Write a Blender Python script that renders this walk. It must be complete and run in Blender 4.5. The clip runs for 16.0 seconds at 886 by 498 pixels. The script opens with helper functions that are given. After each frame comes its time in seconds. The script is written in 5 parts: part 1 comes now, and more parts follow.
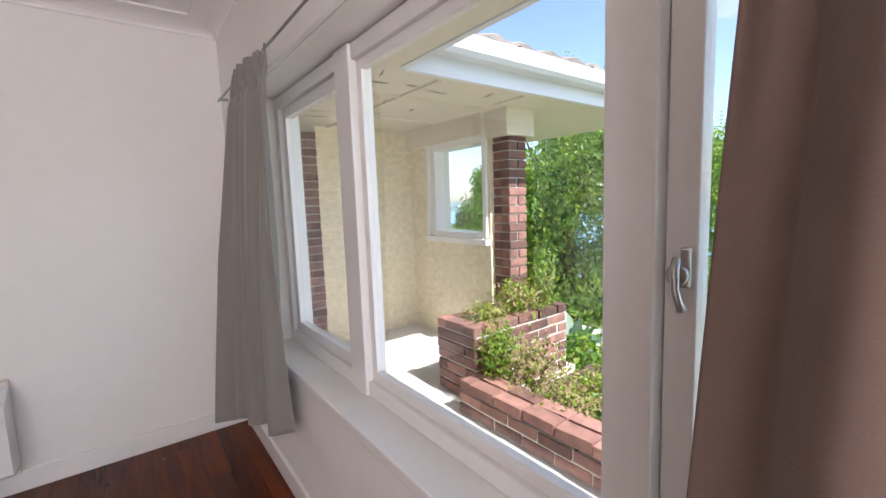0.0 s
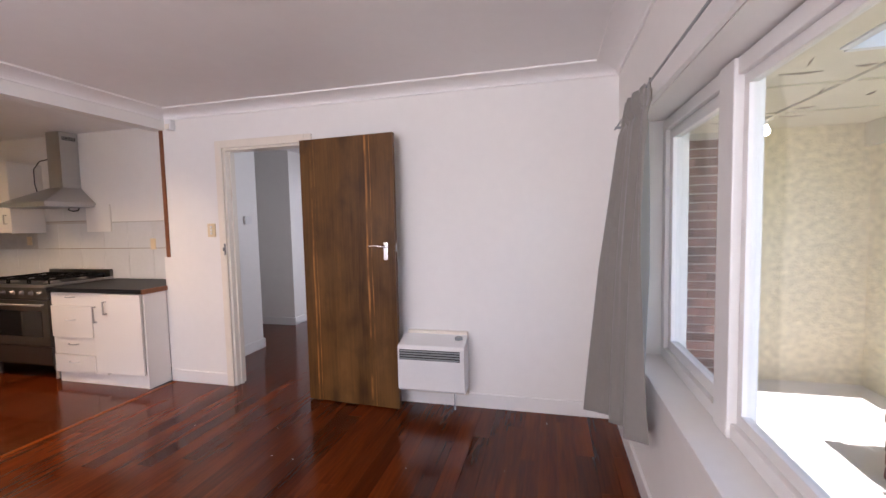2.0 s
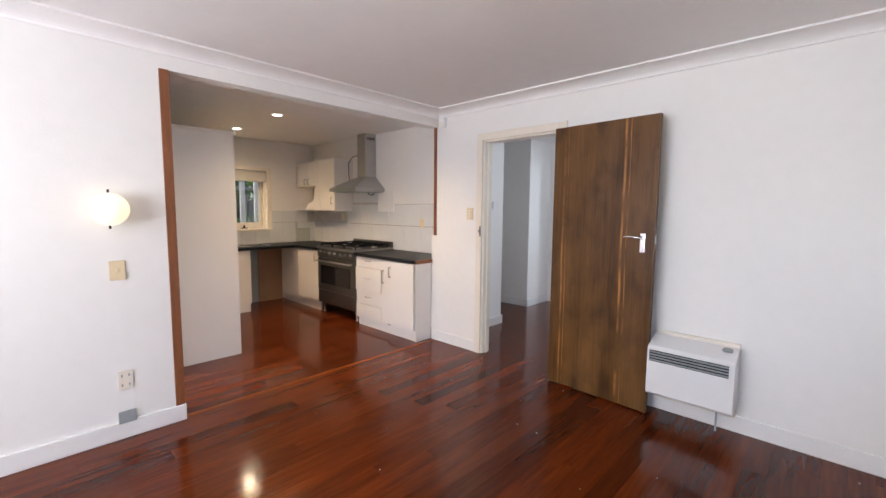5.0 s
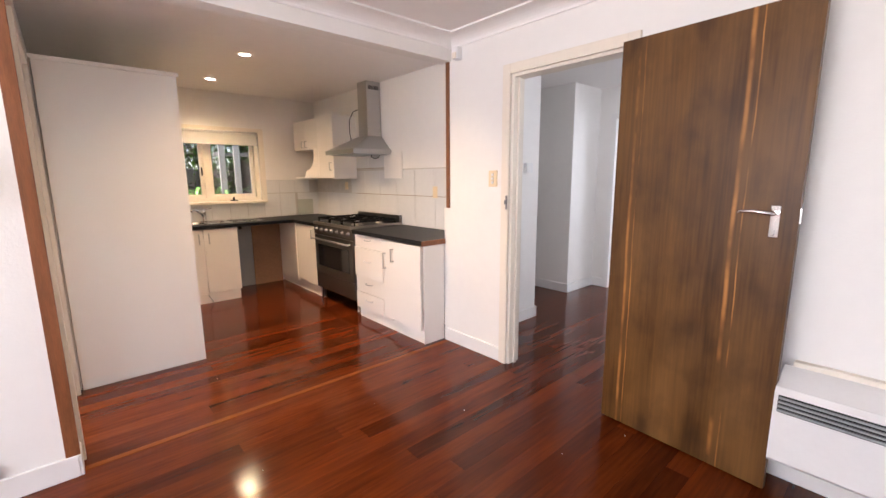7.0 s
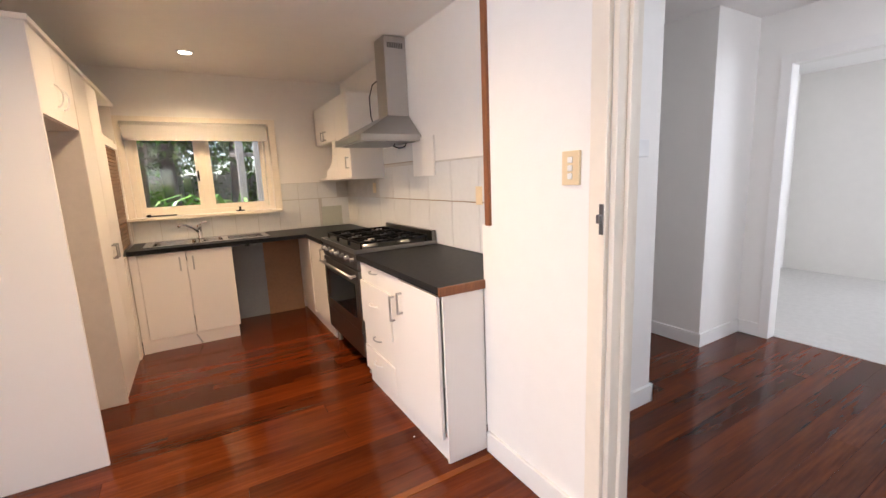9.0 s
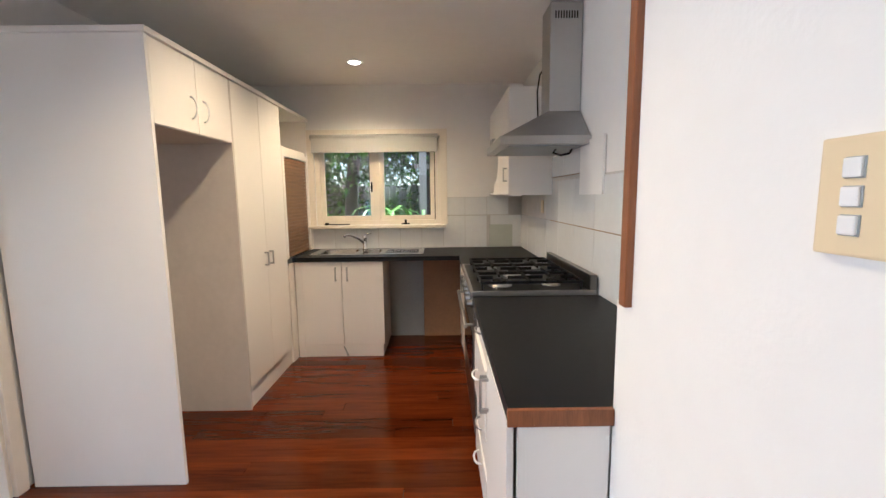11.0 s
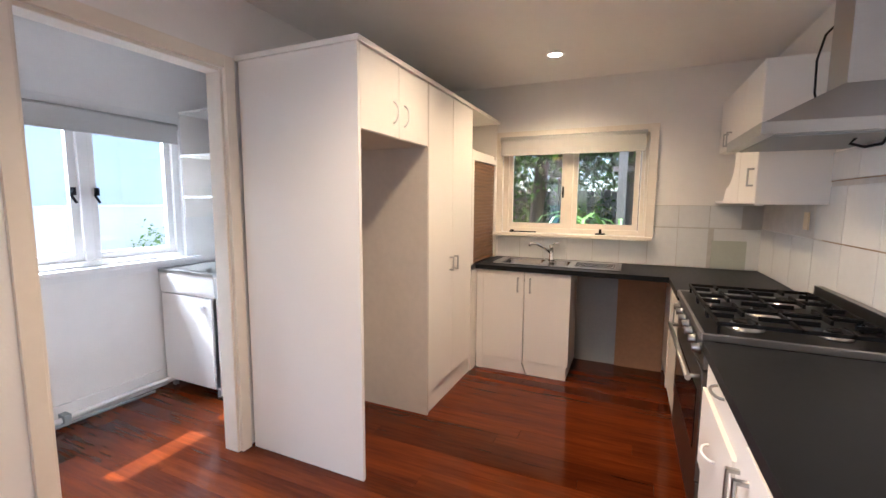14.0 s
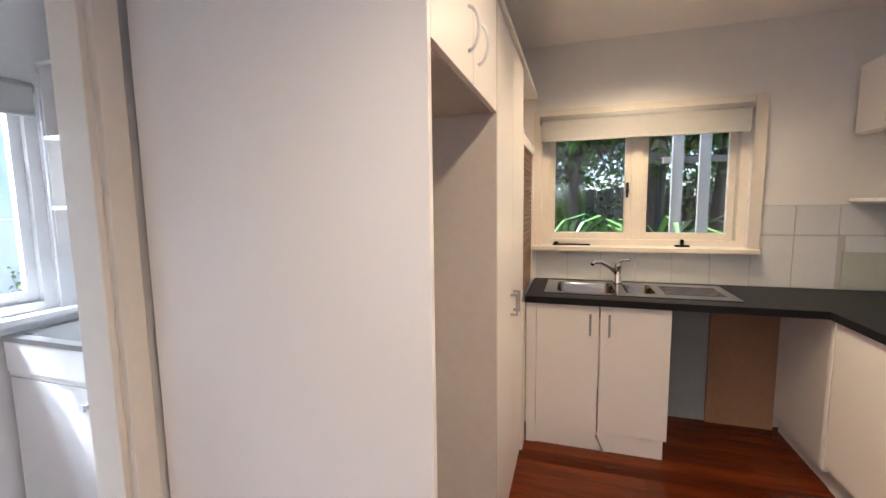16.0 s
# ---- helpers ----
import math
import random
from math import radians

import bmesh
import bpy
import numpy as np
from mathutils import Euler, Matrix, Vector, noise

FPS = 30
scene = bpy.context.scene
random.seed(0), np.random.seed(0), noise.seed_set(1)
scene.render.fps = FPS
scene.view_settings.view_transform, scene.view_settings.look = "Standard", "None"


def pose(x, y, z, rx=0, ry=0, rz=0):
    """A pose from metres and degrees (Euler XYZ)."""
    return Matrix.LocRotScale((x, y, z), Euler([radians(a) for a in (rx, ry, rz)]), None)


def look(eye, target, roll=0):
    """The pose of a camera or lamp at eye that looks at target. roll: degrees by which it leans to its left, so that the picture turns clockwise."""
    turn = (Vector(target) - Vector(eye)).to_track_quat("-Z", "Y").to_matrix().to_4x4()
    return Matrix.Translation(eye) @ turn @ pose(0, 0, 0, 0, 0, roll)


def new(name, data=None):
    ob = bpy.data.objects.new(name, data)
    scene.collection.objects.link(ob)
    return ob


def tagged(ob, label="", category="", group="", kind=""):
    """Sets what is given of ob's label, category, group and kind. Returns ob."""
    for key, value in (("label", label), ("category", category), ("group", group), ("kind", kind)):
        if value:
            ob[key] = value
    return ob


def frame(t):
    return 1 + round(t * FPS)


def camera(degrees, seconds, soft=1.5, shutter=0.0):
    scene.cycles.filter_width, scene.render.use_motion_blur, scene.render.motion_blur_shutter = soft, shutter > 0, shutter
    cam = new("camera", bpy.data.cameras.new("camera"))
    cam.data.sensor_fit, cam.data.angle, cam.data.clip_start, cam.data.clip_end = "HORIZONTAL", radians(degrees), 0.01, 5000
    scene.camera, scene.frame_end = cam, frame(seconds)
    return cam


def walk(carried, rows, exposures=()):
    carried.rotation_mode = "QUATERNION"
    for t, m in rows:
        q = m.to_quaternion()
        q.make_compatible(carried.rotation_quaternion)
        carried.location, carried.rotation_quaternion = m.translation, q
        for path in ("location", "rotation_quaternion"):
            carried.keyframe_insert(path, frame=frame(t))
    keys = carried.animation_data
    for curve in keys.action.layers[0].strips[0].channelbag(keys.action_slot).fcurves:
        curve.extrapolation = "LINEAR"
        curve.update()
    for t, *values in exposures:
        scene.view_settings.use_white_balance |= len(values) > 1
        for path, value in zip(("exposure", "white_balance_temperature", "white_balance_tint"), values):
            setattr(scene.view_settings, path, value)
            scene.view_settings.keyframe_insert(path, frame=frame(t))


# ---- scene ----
cam = camera(93.3, 16.0)
EXPOSURES = [(0.0, 1.25, 6000, 16), (1.0, 1.15, 5950, 17), (2.0, 1.5, 5900, 22), (3.0, 1.8, 5950, 17), (4.0, 1.68, 5650, 11), (6.5, 1.95, 5850, 15), (8.0, 2.25, 6350, 20),
             (10.5, 1.95, 5250, 7), (12.0, 2.0, 5200, 7), (14.0, 2.12, 5350, 13), (15.0, 2.05, 5300, 13), (16.0, 1.95, 5250, 12)]
PATH = [
    (0, (0.431, 0.207, 1.389), (1.633, 1.789, 1.165), -2.0),
    (0.5, (0.479, 0.211, 1.395), (1.261, 2.041, 1.194), -2.0),
    (1, (0.524, 0.136, 1.411), (0.847, 2.102, 1.234), -1.7),
    (1.5, (0.543, 0.07, 1.421), (0.427, 2.061, 1.269), -1.6),
    (2, (0.513, 0.007, 1.436), (0.021, 1.941, 1.305), -1.3),
    (2.5, (0.493, -0.046, 1.439), (-0.309, 1.782, 1.323), -0.9),
    (3, (0.473, -0.111, 1.452), (-0.561, 1.597, 1.336), -0.4),
    (3.5, (0.448, -0.163, 1.457), (-0.738, 1.443, 1.339), -0.1),
    (4, (0.418, -0.214, 1.466), (-0.862, 1.318, 1.336), 0.1),
    (6.5, (-0.07, 0.415, 1.403), (-1.513, 1.769, 1.107), 0.3),
    (7, (-0.303, 0.74, 1.414), (-1.773, 2.054, 1.078), -0.4),
    (7.5, (-0.565, 1.061, 1.401), (-2.05, 2.351, 1.04), -1.3),
    (8, (-0.831, 1.368, 1.389), (-2.359, 2.606, 1.025), -2.2),
    (10.5, (-1.903, 2.618, 1.401), (-3.864, 2.907, 1.132), -0.9),
    (11, (-1.991, 2.708, 1.41), (-3.975, 2.718, 1.16), -0.7),
    (11.5, (-2.02, 2.744, 1.417), (-3.996, 2.531, 1.187), -0.4),
    (12, (-2.017, 2.751, 1.424), (-3.97, 2.368, 1.223), -0.1),
    (12.5, (-2.008, 2.748, 1.424), (-3.936, 2.247, 1.244), 0.1),
    (13, (-2.0, 2.74, 1.429), (-3.905, 2.157, 1.245), 0.3),
    (13.5, (-2.047, 2.72, 1.423), (-3.916, 2.037, 1.213), 0.4),
    (14, (-2.273, 2.589, 1.413), (-4.089, 1.782, 1.19), 0.4),
    (14.5, (-2.534, 2.377, 1.402), (-4.286, 1.443, 1.164), 0.2),
    (15, (-2.774, 2.158, 1.407), (-4.451, 1.09, 1.182), 0.1),
    (15.5, (-2.964, 1.913, 1.418), (-4.694, 0.933, 1.193), -0.3),
    (16, (-3.146, 1.694, 1.436), (-5.043, 1.097, 1.220), -0.75),
]
walk(cam, [(t, look(eye, target, roll)) for t, eye, target, roll in PATH], EXPOSURES)

# ---- light ----
world = bpy.data.worlds.new("world")
scene.world = world
world.use_nodes = True
wn = world.node_tree.nodes
sky = wn.new("ShaderNodeTexSky")
sky.sky_type, sky.sun_disc = "NISHITA", False
SUN_FROM = Vector((0.09, -0.60, 0.80)).normalized()
sky.sun_elevation = math.asin(SUN_FROM.z)
sky.sun_rotation = math.atan2(SUN_FROM.x, SUN_FROM.y)
wn["Background"].inputs["Strength"].default_value = 0.15
world.node_tree.links.new(sky.outputs[0], wn["Background"].inputs["Color"])
sun = new("sun", bpy.data.lights.new("sun", "SUN"))
sun.data.energy, sun.data.angle, sun.data.color = 5.0, radians(0.5), (1.0, 0.95, 0.87)
sun.matrix_world = look(SUN_FROM * 30, (0, 0, 0))


def area_lamp(name, eye, target, sx, sy, power, colour):
    lamp = new(name, bpy.data.lights.new(name, "AREA"))
    lamp.data.shape, lamp.data.size, lamp.data.size_y = "RECTANGLE", sx, sy
    lamp.data.energy, lamp.data.color = power, colour
    lamp.matrix_world = look(eye, target)
    return lamp


def spot_lamp(name, at, power, colour, degrees):
    lamp = new(name, bpy.data.lights.new(name, "SPOT"))
    lamp.data.energy, lamp.data.color, lamp.data.shadow_soft_size = power, colour, 0.04
    lamp.data.spot_size, lamp.data.spot_blend = radians(degrees), 0.8
    lamp.location = at
    return lamp


# added lamp at the unseen opening behind the walk; daylight of the far bedroom
area_lamp("unseen_south_fill", (-0.9, -2.62, 1.45), (-1.1, 0, 3.0), 2.4, 1.4, 41, (1.0, 0.955, 0.92))
area_lamp("bedroom_window_daylight", (-0.9, 8.6, 1.5), (-2.4, 6.0, 1.2), 1.5, 1.3, 18, (0.93, 0.97, 1.0))
# added lamp to brighten the hall; the wall behind it has no opening
area_lamp("hall_fill_light", (-0.32, 4.5, 1.6), (-3, 4.6, 1.2), 0.8, 1.2, 9, (0.95, 0.98, 1.0))
WARM = (1.0, 0.69, 0.37)
# added lamp hung out of view above the laundry window to boost its daylight
area_lamp("laundry_daylight_boost", (-3.77, -1.15, 2.28), (-3.77, -0.25, 0.7), 1.3, 0.5, 62, (0.90, 0.96, 1.0))
ceiling_bulb = new("ceiling_lamp_light", bpy.data.lights.new("ceiling_lamp_light", "POINT"))
ceiling_bulb.data.energy, ceiling_bulb.data.color, ceiling_bulb.data.shadow_soft_size = 0.4, (1.0, 0.82, 0.58), 0.26
ceiling_bulb.location = (-0.83, 1.12, 2.12)
spot_lamp("downlight_beam_far", (-5.48, 2.04, 2.455), 23, WARM, 145)
spot_lamp("downlight_beam_near", (-4.30, 2.035, 2.455), 18, WARM, 145)
# unseen third downlight, set by the others' spacing, added to light the pantry side
spot_lamp("downlight_beam_entry", (-3.12, 2.03, 2.455), 25, (1.0, 0.70, 0.40), 140)


# ---- materials ----
def mat(name, col, rough=0.5, metal=0.0, var=0.10, scale=5.0, bump=0.0, bscale=60.0, stretch=(1, 1, 1), rnd=0.0, emit=0.0, dark=None, sheen=0.0, coat=0.0):
    m = bpy.data.materials.new(name)
    m.use_nodes = True
    nt = m.node_tree
    b = nt.nodes["Principled BSDF"]
    b.inputs["Roughness"].default_value, b.inputs["Metallic"].default_value = rough, metal
    b.inputs["Sheen Weight"].default_value, b.inputs["Coat Weight"].default_value = sheen, coat
    b.inputs["Coat Roughness"].default_value = 0.12
    tc = nt.nodes.new("ShaderNodeTexCoord")
    mp = nt.nodes.new("ShaderNodeMapping")
    mp.inputs["Scale"].default_value = stretch
    nt.links.new(tc.outputs["Object"], mp.inputs["Vector"])
    oi = nt.nodes.new("ShaderNodeObjectInfo")
    if rnd:
        off = nt.nodes.new("ShaderNodeVectorMath")
        off.operation = "SCALE"
        off.inputs[0].default_value = (37.0, 11.0, 23.0)
        nt.links.new(oi.outputs["Random"], off.inputs["Scale"])
        nt.links.new(off.outputs[0], mp.inputs["Location"])
    big = nt.nodes.new("ShaderNodeTexNoise")
    big.inputs["Scale"].default_value, big.inputs["Detail"].default_value = scale, 3
    fine = nt.nodes.new("ShaderNodeTexNoise")
    fine.inputs["Scale"].default_value, fine.inputs["Detail"].default_value = scale * 9, 2
    for n in (big, fine):
        nt.links.new(mp.outputs[0], n.inputs["Vector"])
    mixn = nt.nodes.new("ShaderNodeMix")
    mixn.inputs[0].default_value = 0.4
    nt.links.new(big.outputs["Fac"], mixn.inputs[2])
    nt.links.new(fine.outputs["Fac"], mixn.inputs[3])
    ramp = nt.nodes.new("ShaderNodeValToRGB")
    lo = dark if dark else tuple(c * (1 - var) for c in col)
    ramp.color_ramp.elements[0].position, ramp.color_ramp.elements[1].position = 0.3, 0.7
    ramp.color_ramp.elements[0].color = (*lo, 1)
    ramp.color_ramp.elements[1].color = (*[min(1, c * (1 + var * 0.5)) for c in col], 1)
    nt.links.new(mixn.outputs[0], ramp.inputs[0])
    out = ramp.outputs[0]
    if rnd:
        hs = nt.nodes.new("ShaderNodeHueSaturation")
        mr = nt.nodes.new("ShaderNodeMapRange")
        mr.inputs["To Min"].default_value, mr.inputs["To Max"].default_value = 1 - rnd, 1 + rnd
        nt.links.new(oi.outputs["Random"], mr.inputs["Value"])
        nt.links.new(mr.outputs[0], hs.inputs["Value"])
        nt.links.new(out, hs.inputs["Color"])
        out = hs.outputs[0]
    nt.links.new(out, b.inputs["Base Color"])
    rr = nt.nodes.new("ShaderNodeMapRange")
    rr.inputs["To Min"].default_value, rr.inputs["To Max"].default_value = max(0.02, rough * 0.8), min(1, rough * 1.2)
    nt.links.new(mixn.outputs[0], rr.inputs["Value"])
    nt.links.new(rr.outputs[0], b.inputs["Roughness"])
    if bump:
        bn = nt.nodes.new("ShaderNodeTexNoise")
        bn.inputs["Scale"].default_value, bn.inputs["Detail"].default_value = bscale, 4
        nt.links.new(mp.outputs[0], bn.inputs["Vector"])
        bp = nt.nodes.new("ShaderNodeBump")
        bp.inputs["Strength"].default_value, bp.inputs["Distance"].default_value = bump, 0.01
        nt.links.new(bn.outputs["Fac"], bp.inputs["Height"])
        nt.links.new(bp.outputs[0], b.inputs["Normal"])
    if emit:
        b.inputs["Emission Color"].default_value = (*col, 1)
        b.inputs["Emission Strength"].default_value = emit
    return m


def glass_mat(name):
    m = bpy.data.materials.new(name)
    m.use_nodes = True
    nt = m.node_tree
    nt.nodes.remove(nt.nodes["Principled BSDF"])
    tr, gl, mx, fr, pw = (nt.nodes.new("ShaderNode" + k) for k in ("BsdfTransparent", "BsdfGlossy", "MixShader", "LayerWeight", "Math"))
    tr.inputs[0].default_value = (0.975, 0.985, 0.98, 1)
    gl.inputs["Roughness"].default_value = 0.02
    pw.operation = "POWER"
    pw.inputs[1].default_value = 4.5
    nt.links.new(fr.outputs["Facing"], pw.inputs[0])
    low = nt.nodes.new("ShaderNodeMath")
    low.operation = "MULTIPLY_ADD"
    low.inputs[1].default_value, low.inputs[2].default_value = 0.5, 0.075
    nt.links.new(pw.outputs[0], low.inputs[0])
    nt.links.new(low.outputs[0], mx.inputs[0])
    nt.links.new(tr.outputs[0], mx.inputs[1])
    nt.links.new(gl.outputs[0], mx.inputs[2])
    nt.links.new(mx.outputs[0], nt.nodes["Material Output"].inputs[0])
    return m


WALL = mat("wall_paint", (0.84, 0.815, 0.775), 0.55, var=0.03, scale=1.5, bump=0.08, bscale=90)
CEIL = mat("ceiling_paint", (0.90, 0.875, 0.85), 0.7, var=0.03, scale=1.2, bump=0.05, bscale=60)
TRIM = mat("gloss_trim_paint", (0.82, 0.80, 0.77), 0.3, var=0.03, scale=3, bump=0.04, bscale=40)
CREAMTRIM = mat("cream_trim_paint", (0.80, 0.73, 0.62), 0.35, var=0.05, scale=3)
FLOOR = mat("red_hardwood_board", (0.128, 0.0240, 0.0037), 0.13, var=0.25, scale=1.3, stretch=(5, 0.35, 1), rnd=0.30, dark=(0.040, 0.0066, 0.0014))
FLOOR.node_tree.nodes["Principled BSDF"].inputs["Specular IOR Level"].default_value = 0.22
THRESH = mat("orange_threshold_timber", (0.22, 0.056, 0.009), 0.18, var=0.35, scale=2.0, stretch=(6, 0.5, 1))
THRESH.node_tree.nodes["Principled BSDF"].inputs["Specular IOR Level"].default_value = 0.22
SUB = mat("dark_subfloor", (0.02, 0.008, 0.005), 0.6)
CAB = mat("white_cabinet_laminate", (0.85, 0.805, 0.745), 0.3, var=0.012, scale=0.7)
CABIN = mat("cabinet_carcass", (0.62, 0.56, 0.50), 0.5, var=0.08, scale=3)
BENCH = mat("charcoal_laminate", (0.015, 0.0158, 0.018), 0.42, var=0.35, scale=30, bump=0.02, bscale=200)
BROWN = mat("brown_stained_timber", (0.24, 0.085, 0.03), 0.4, var=0.35, scale=6, stretch=(6, 6, 0.6))
STEEL = mat("brushed_steel", (0.48, 0.47, 0.455), 0.30, metal=1.0, var=0.04, scale=3, stretch=(1, 1, 4))
DARKSTEEL = mat("dark_brushed_steel", (0.20, 0.195, 0.19), 0.32, metal=1.0, var=0.06, scale=3, stretch=(4, 1, 1))
# grey cloth again, its backlit brown and warm floor bounce put in the colour
BACKLITCLOTH = mat("backlit_curtain_cloth", (0.185, 0.122, 0.095), 0.9, var=0.10, scale=4, bump=0.2, bscale=300, sheen=0.2)
SINKSTEEL = mat("polished_sink_steel", (0.42, 0.41, 0.40), 0.16, metal=1.0, var=0.06, scale=4)
CHROME = mat("chrome", (0.8, 0.8, 0.8), 0.08, metal=1.0, var=0.02)
BLACK = mat("black_enamel", (0.012, 0.012, 0.013), 0.3, var=0.3, scale=10)
IRON = mat("cast_iron", (0.009, 0.009, 0.010), 0.6, var=0.3, scale=30, bump=0.1)
for m in (BLACK, IRON, BENCH):
    m.node_tree.nodes["Principled BSDF"].inputs["Specular IOR Level"].default_value = 0.13
OVENGLASS = mat("oven_glass", (0.010, 0.010, 0.011), 0.06, var=0.2)
CURTAIN = mat("grey_curtain_cloth", (0.25, 0.232, 0.208), 0.9, var=0.08, scale=4, bump=0.15, bscale=350, sheen=0.3)
BLIND = mat("roller_blind_cloth", (0.50, 0.485, 0.455), 0.8, var=0.05, scale=4)
BEIGE = mat("beige_plastic", (0.74, 0.60, 0.38), 0.35, var=0.03)
WHITEPL = mat("white_plastic", (0.80, 0.79, 0.77), 0.35, var=0.03)
GREYPL = mat("grey_plastic", (0.32, 0.34, 0.34), 0.4, var=0.1)
TILE = mat("white_wall_tile", (0.72, 0.72, 0.71), 0.14, var=0.05, scale=3, rnd=0.02)
GROUT = mat("tile_grout", (0.55, 0.52, 0.48), 0.8, var=0.15, scale=12)
BRICK = mat("red_brick", (0.25, 0.125, 0.092), 0.85, var=0.40, scale=14, rnd=0.55, dark=(0.12, 0.064, 0.054), bump=0.5, bscale=50)
MORTAR = mat("mortar", (0.62, 0.57, 0.50), 0.95, var=0.15, scale=20, bump=0.4, bscale=90)
RENDER = mat("cream_render", (0.85, 0.75, 0.53), 0.9, var=0.30, scale=16, bump=1.0, bscale=30, stretch=(1, 1, 1.5))
SOFFIT = mat("soffit_paint", (0.72, 0.66, 0.52), 0.7, var=0.10, scale=3)
CONCRETE = mat("porch_concrete", (0.70, 0.665, 0.60), 0.85, var=0.12, scale=2.5, bump=0.2, bscale=50)


def leaf_mat(name, col, dark):
    """Leaves let some light through."""
    m = mat(name, col, 0.5, var=0.4, scale=3, dark=dark)
    nt = m.node_tree
    b, out = nt.nodes["Principled BSDF"], nt.nodes["Material Output"]
    tl, mx = nt.nodes.new("ShaderNodeBsdfTranslucent"), nt.nodes.new("ShaderNodeMixShader")
    tl.inputs[0].default_value = (col[0] * 1.5, col[1] * 1.5, col[2], 1)
    mx.inputs[0].default_value = 0.5
    nt.links.new(b.outputs[0], mx.inputs[1])
    nt.links.new(tl.outputs[0], mx.inputs[2])
    nt.links.new(mx.outputs[0], out.inputs[0])
    return m


LEAF = leaf_mat("green_leaf", (0.12, 0.24, 0.03), (0.06, 0.14, 0.018))
LEAFY = leaf_mat("yellow_green_leaf", (0.27, 0.36, 0.05), (0.16, 0.25, 0.03))
# darker copy of the leaf: shade behind the kitchen is put into its colour
SHADELEAF = leaf_mat("leaf_shade_tone", (0.075, 0.105, 0.035), (0.030, 0.042, 0.016))
DRYLEAF = mat("dry_stem", (0.30, 0.22, 0.11), 0.8, var=0.4, scale=8)
AGAVE = mat("blue_green_succulent", (0.14, 0.22, 0.13), 0.45, var=0.3, scale=5)
BARK = mat("bark", (0.09, 0.06, 0.04), 0.9, var=0.4, scale=8, bump=0.6, bscale=20)
SOIL = mat("garden_soil", (0.10, 0.075, 0.045), 0.95, var=0.4, scale=5, bump=0.5, bscale=12)
GRASS = mat("lawn", (0.12, 0.16, 0.03), 0.9, var=0.4, scale=4, bump=0.6, bscale=30)
ROOF = mat("roof_tile", (0.34, 0.29, 0.25), 0.85, var=0.3, scale=6, rnd=0.2)
GUTTER = mat("white_gutter", (0.75, 0.76, 0.77), 0.35, var=0.04)
FENCE = mat("weathered_fence_timber", (0.34, 0.29, 0.24), 0.85, var=0.3, scale=5, stretch=(6, 6, 0.5), rnd=0.2)
NEIGH = mat("white_neighbour_render", (0.80, 0.80, 0.80), 0.8, var=0.04, scale=2)
GLASS = glass_mat("window_glass")
LAMPGLASS = mat("lit_opal_glass", (1.0, 0.60, 0.18), 0.2, var=0.05, emit=0.8)
GLOBE = mat("lit_globe_glass", (1.0, 0.80, 0.50), 0.2, var=0.05, emit=0.28)
LAMPHOT = mat("lit_lamp_face", (1.0, 0.88, 0.65), 0.3, var=0.02, emit=5.0)
CARPET = mat("pale_carpet", (0.62, 0.60, 0.57), 0.95, var=0.1, scale=20, bump=0.3, bscale=200)
WATER = mat("bay_water", (0.05, 0.22, 0.38), 0.2, var=0.2, scale=0.02)
FARHILL = mat("hazy_hill", (0.20, 0.27, 0.24), 0.9, var=0.3, scale=0.02)


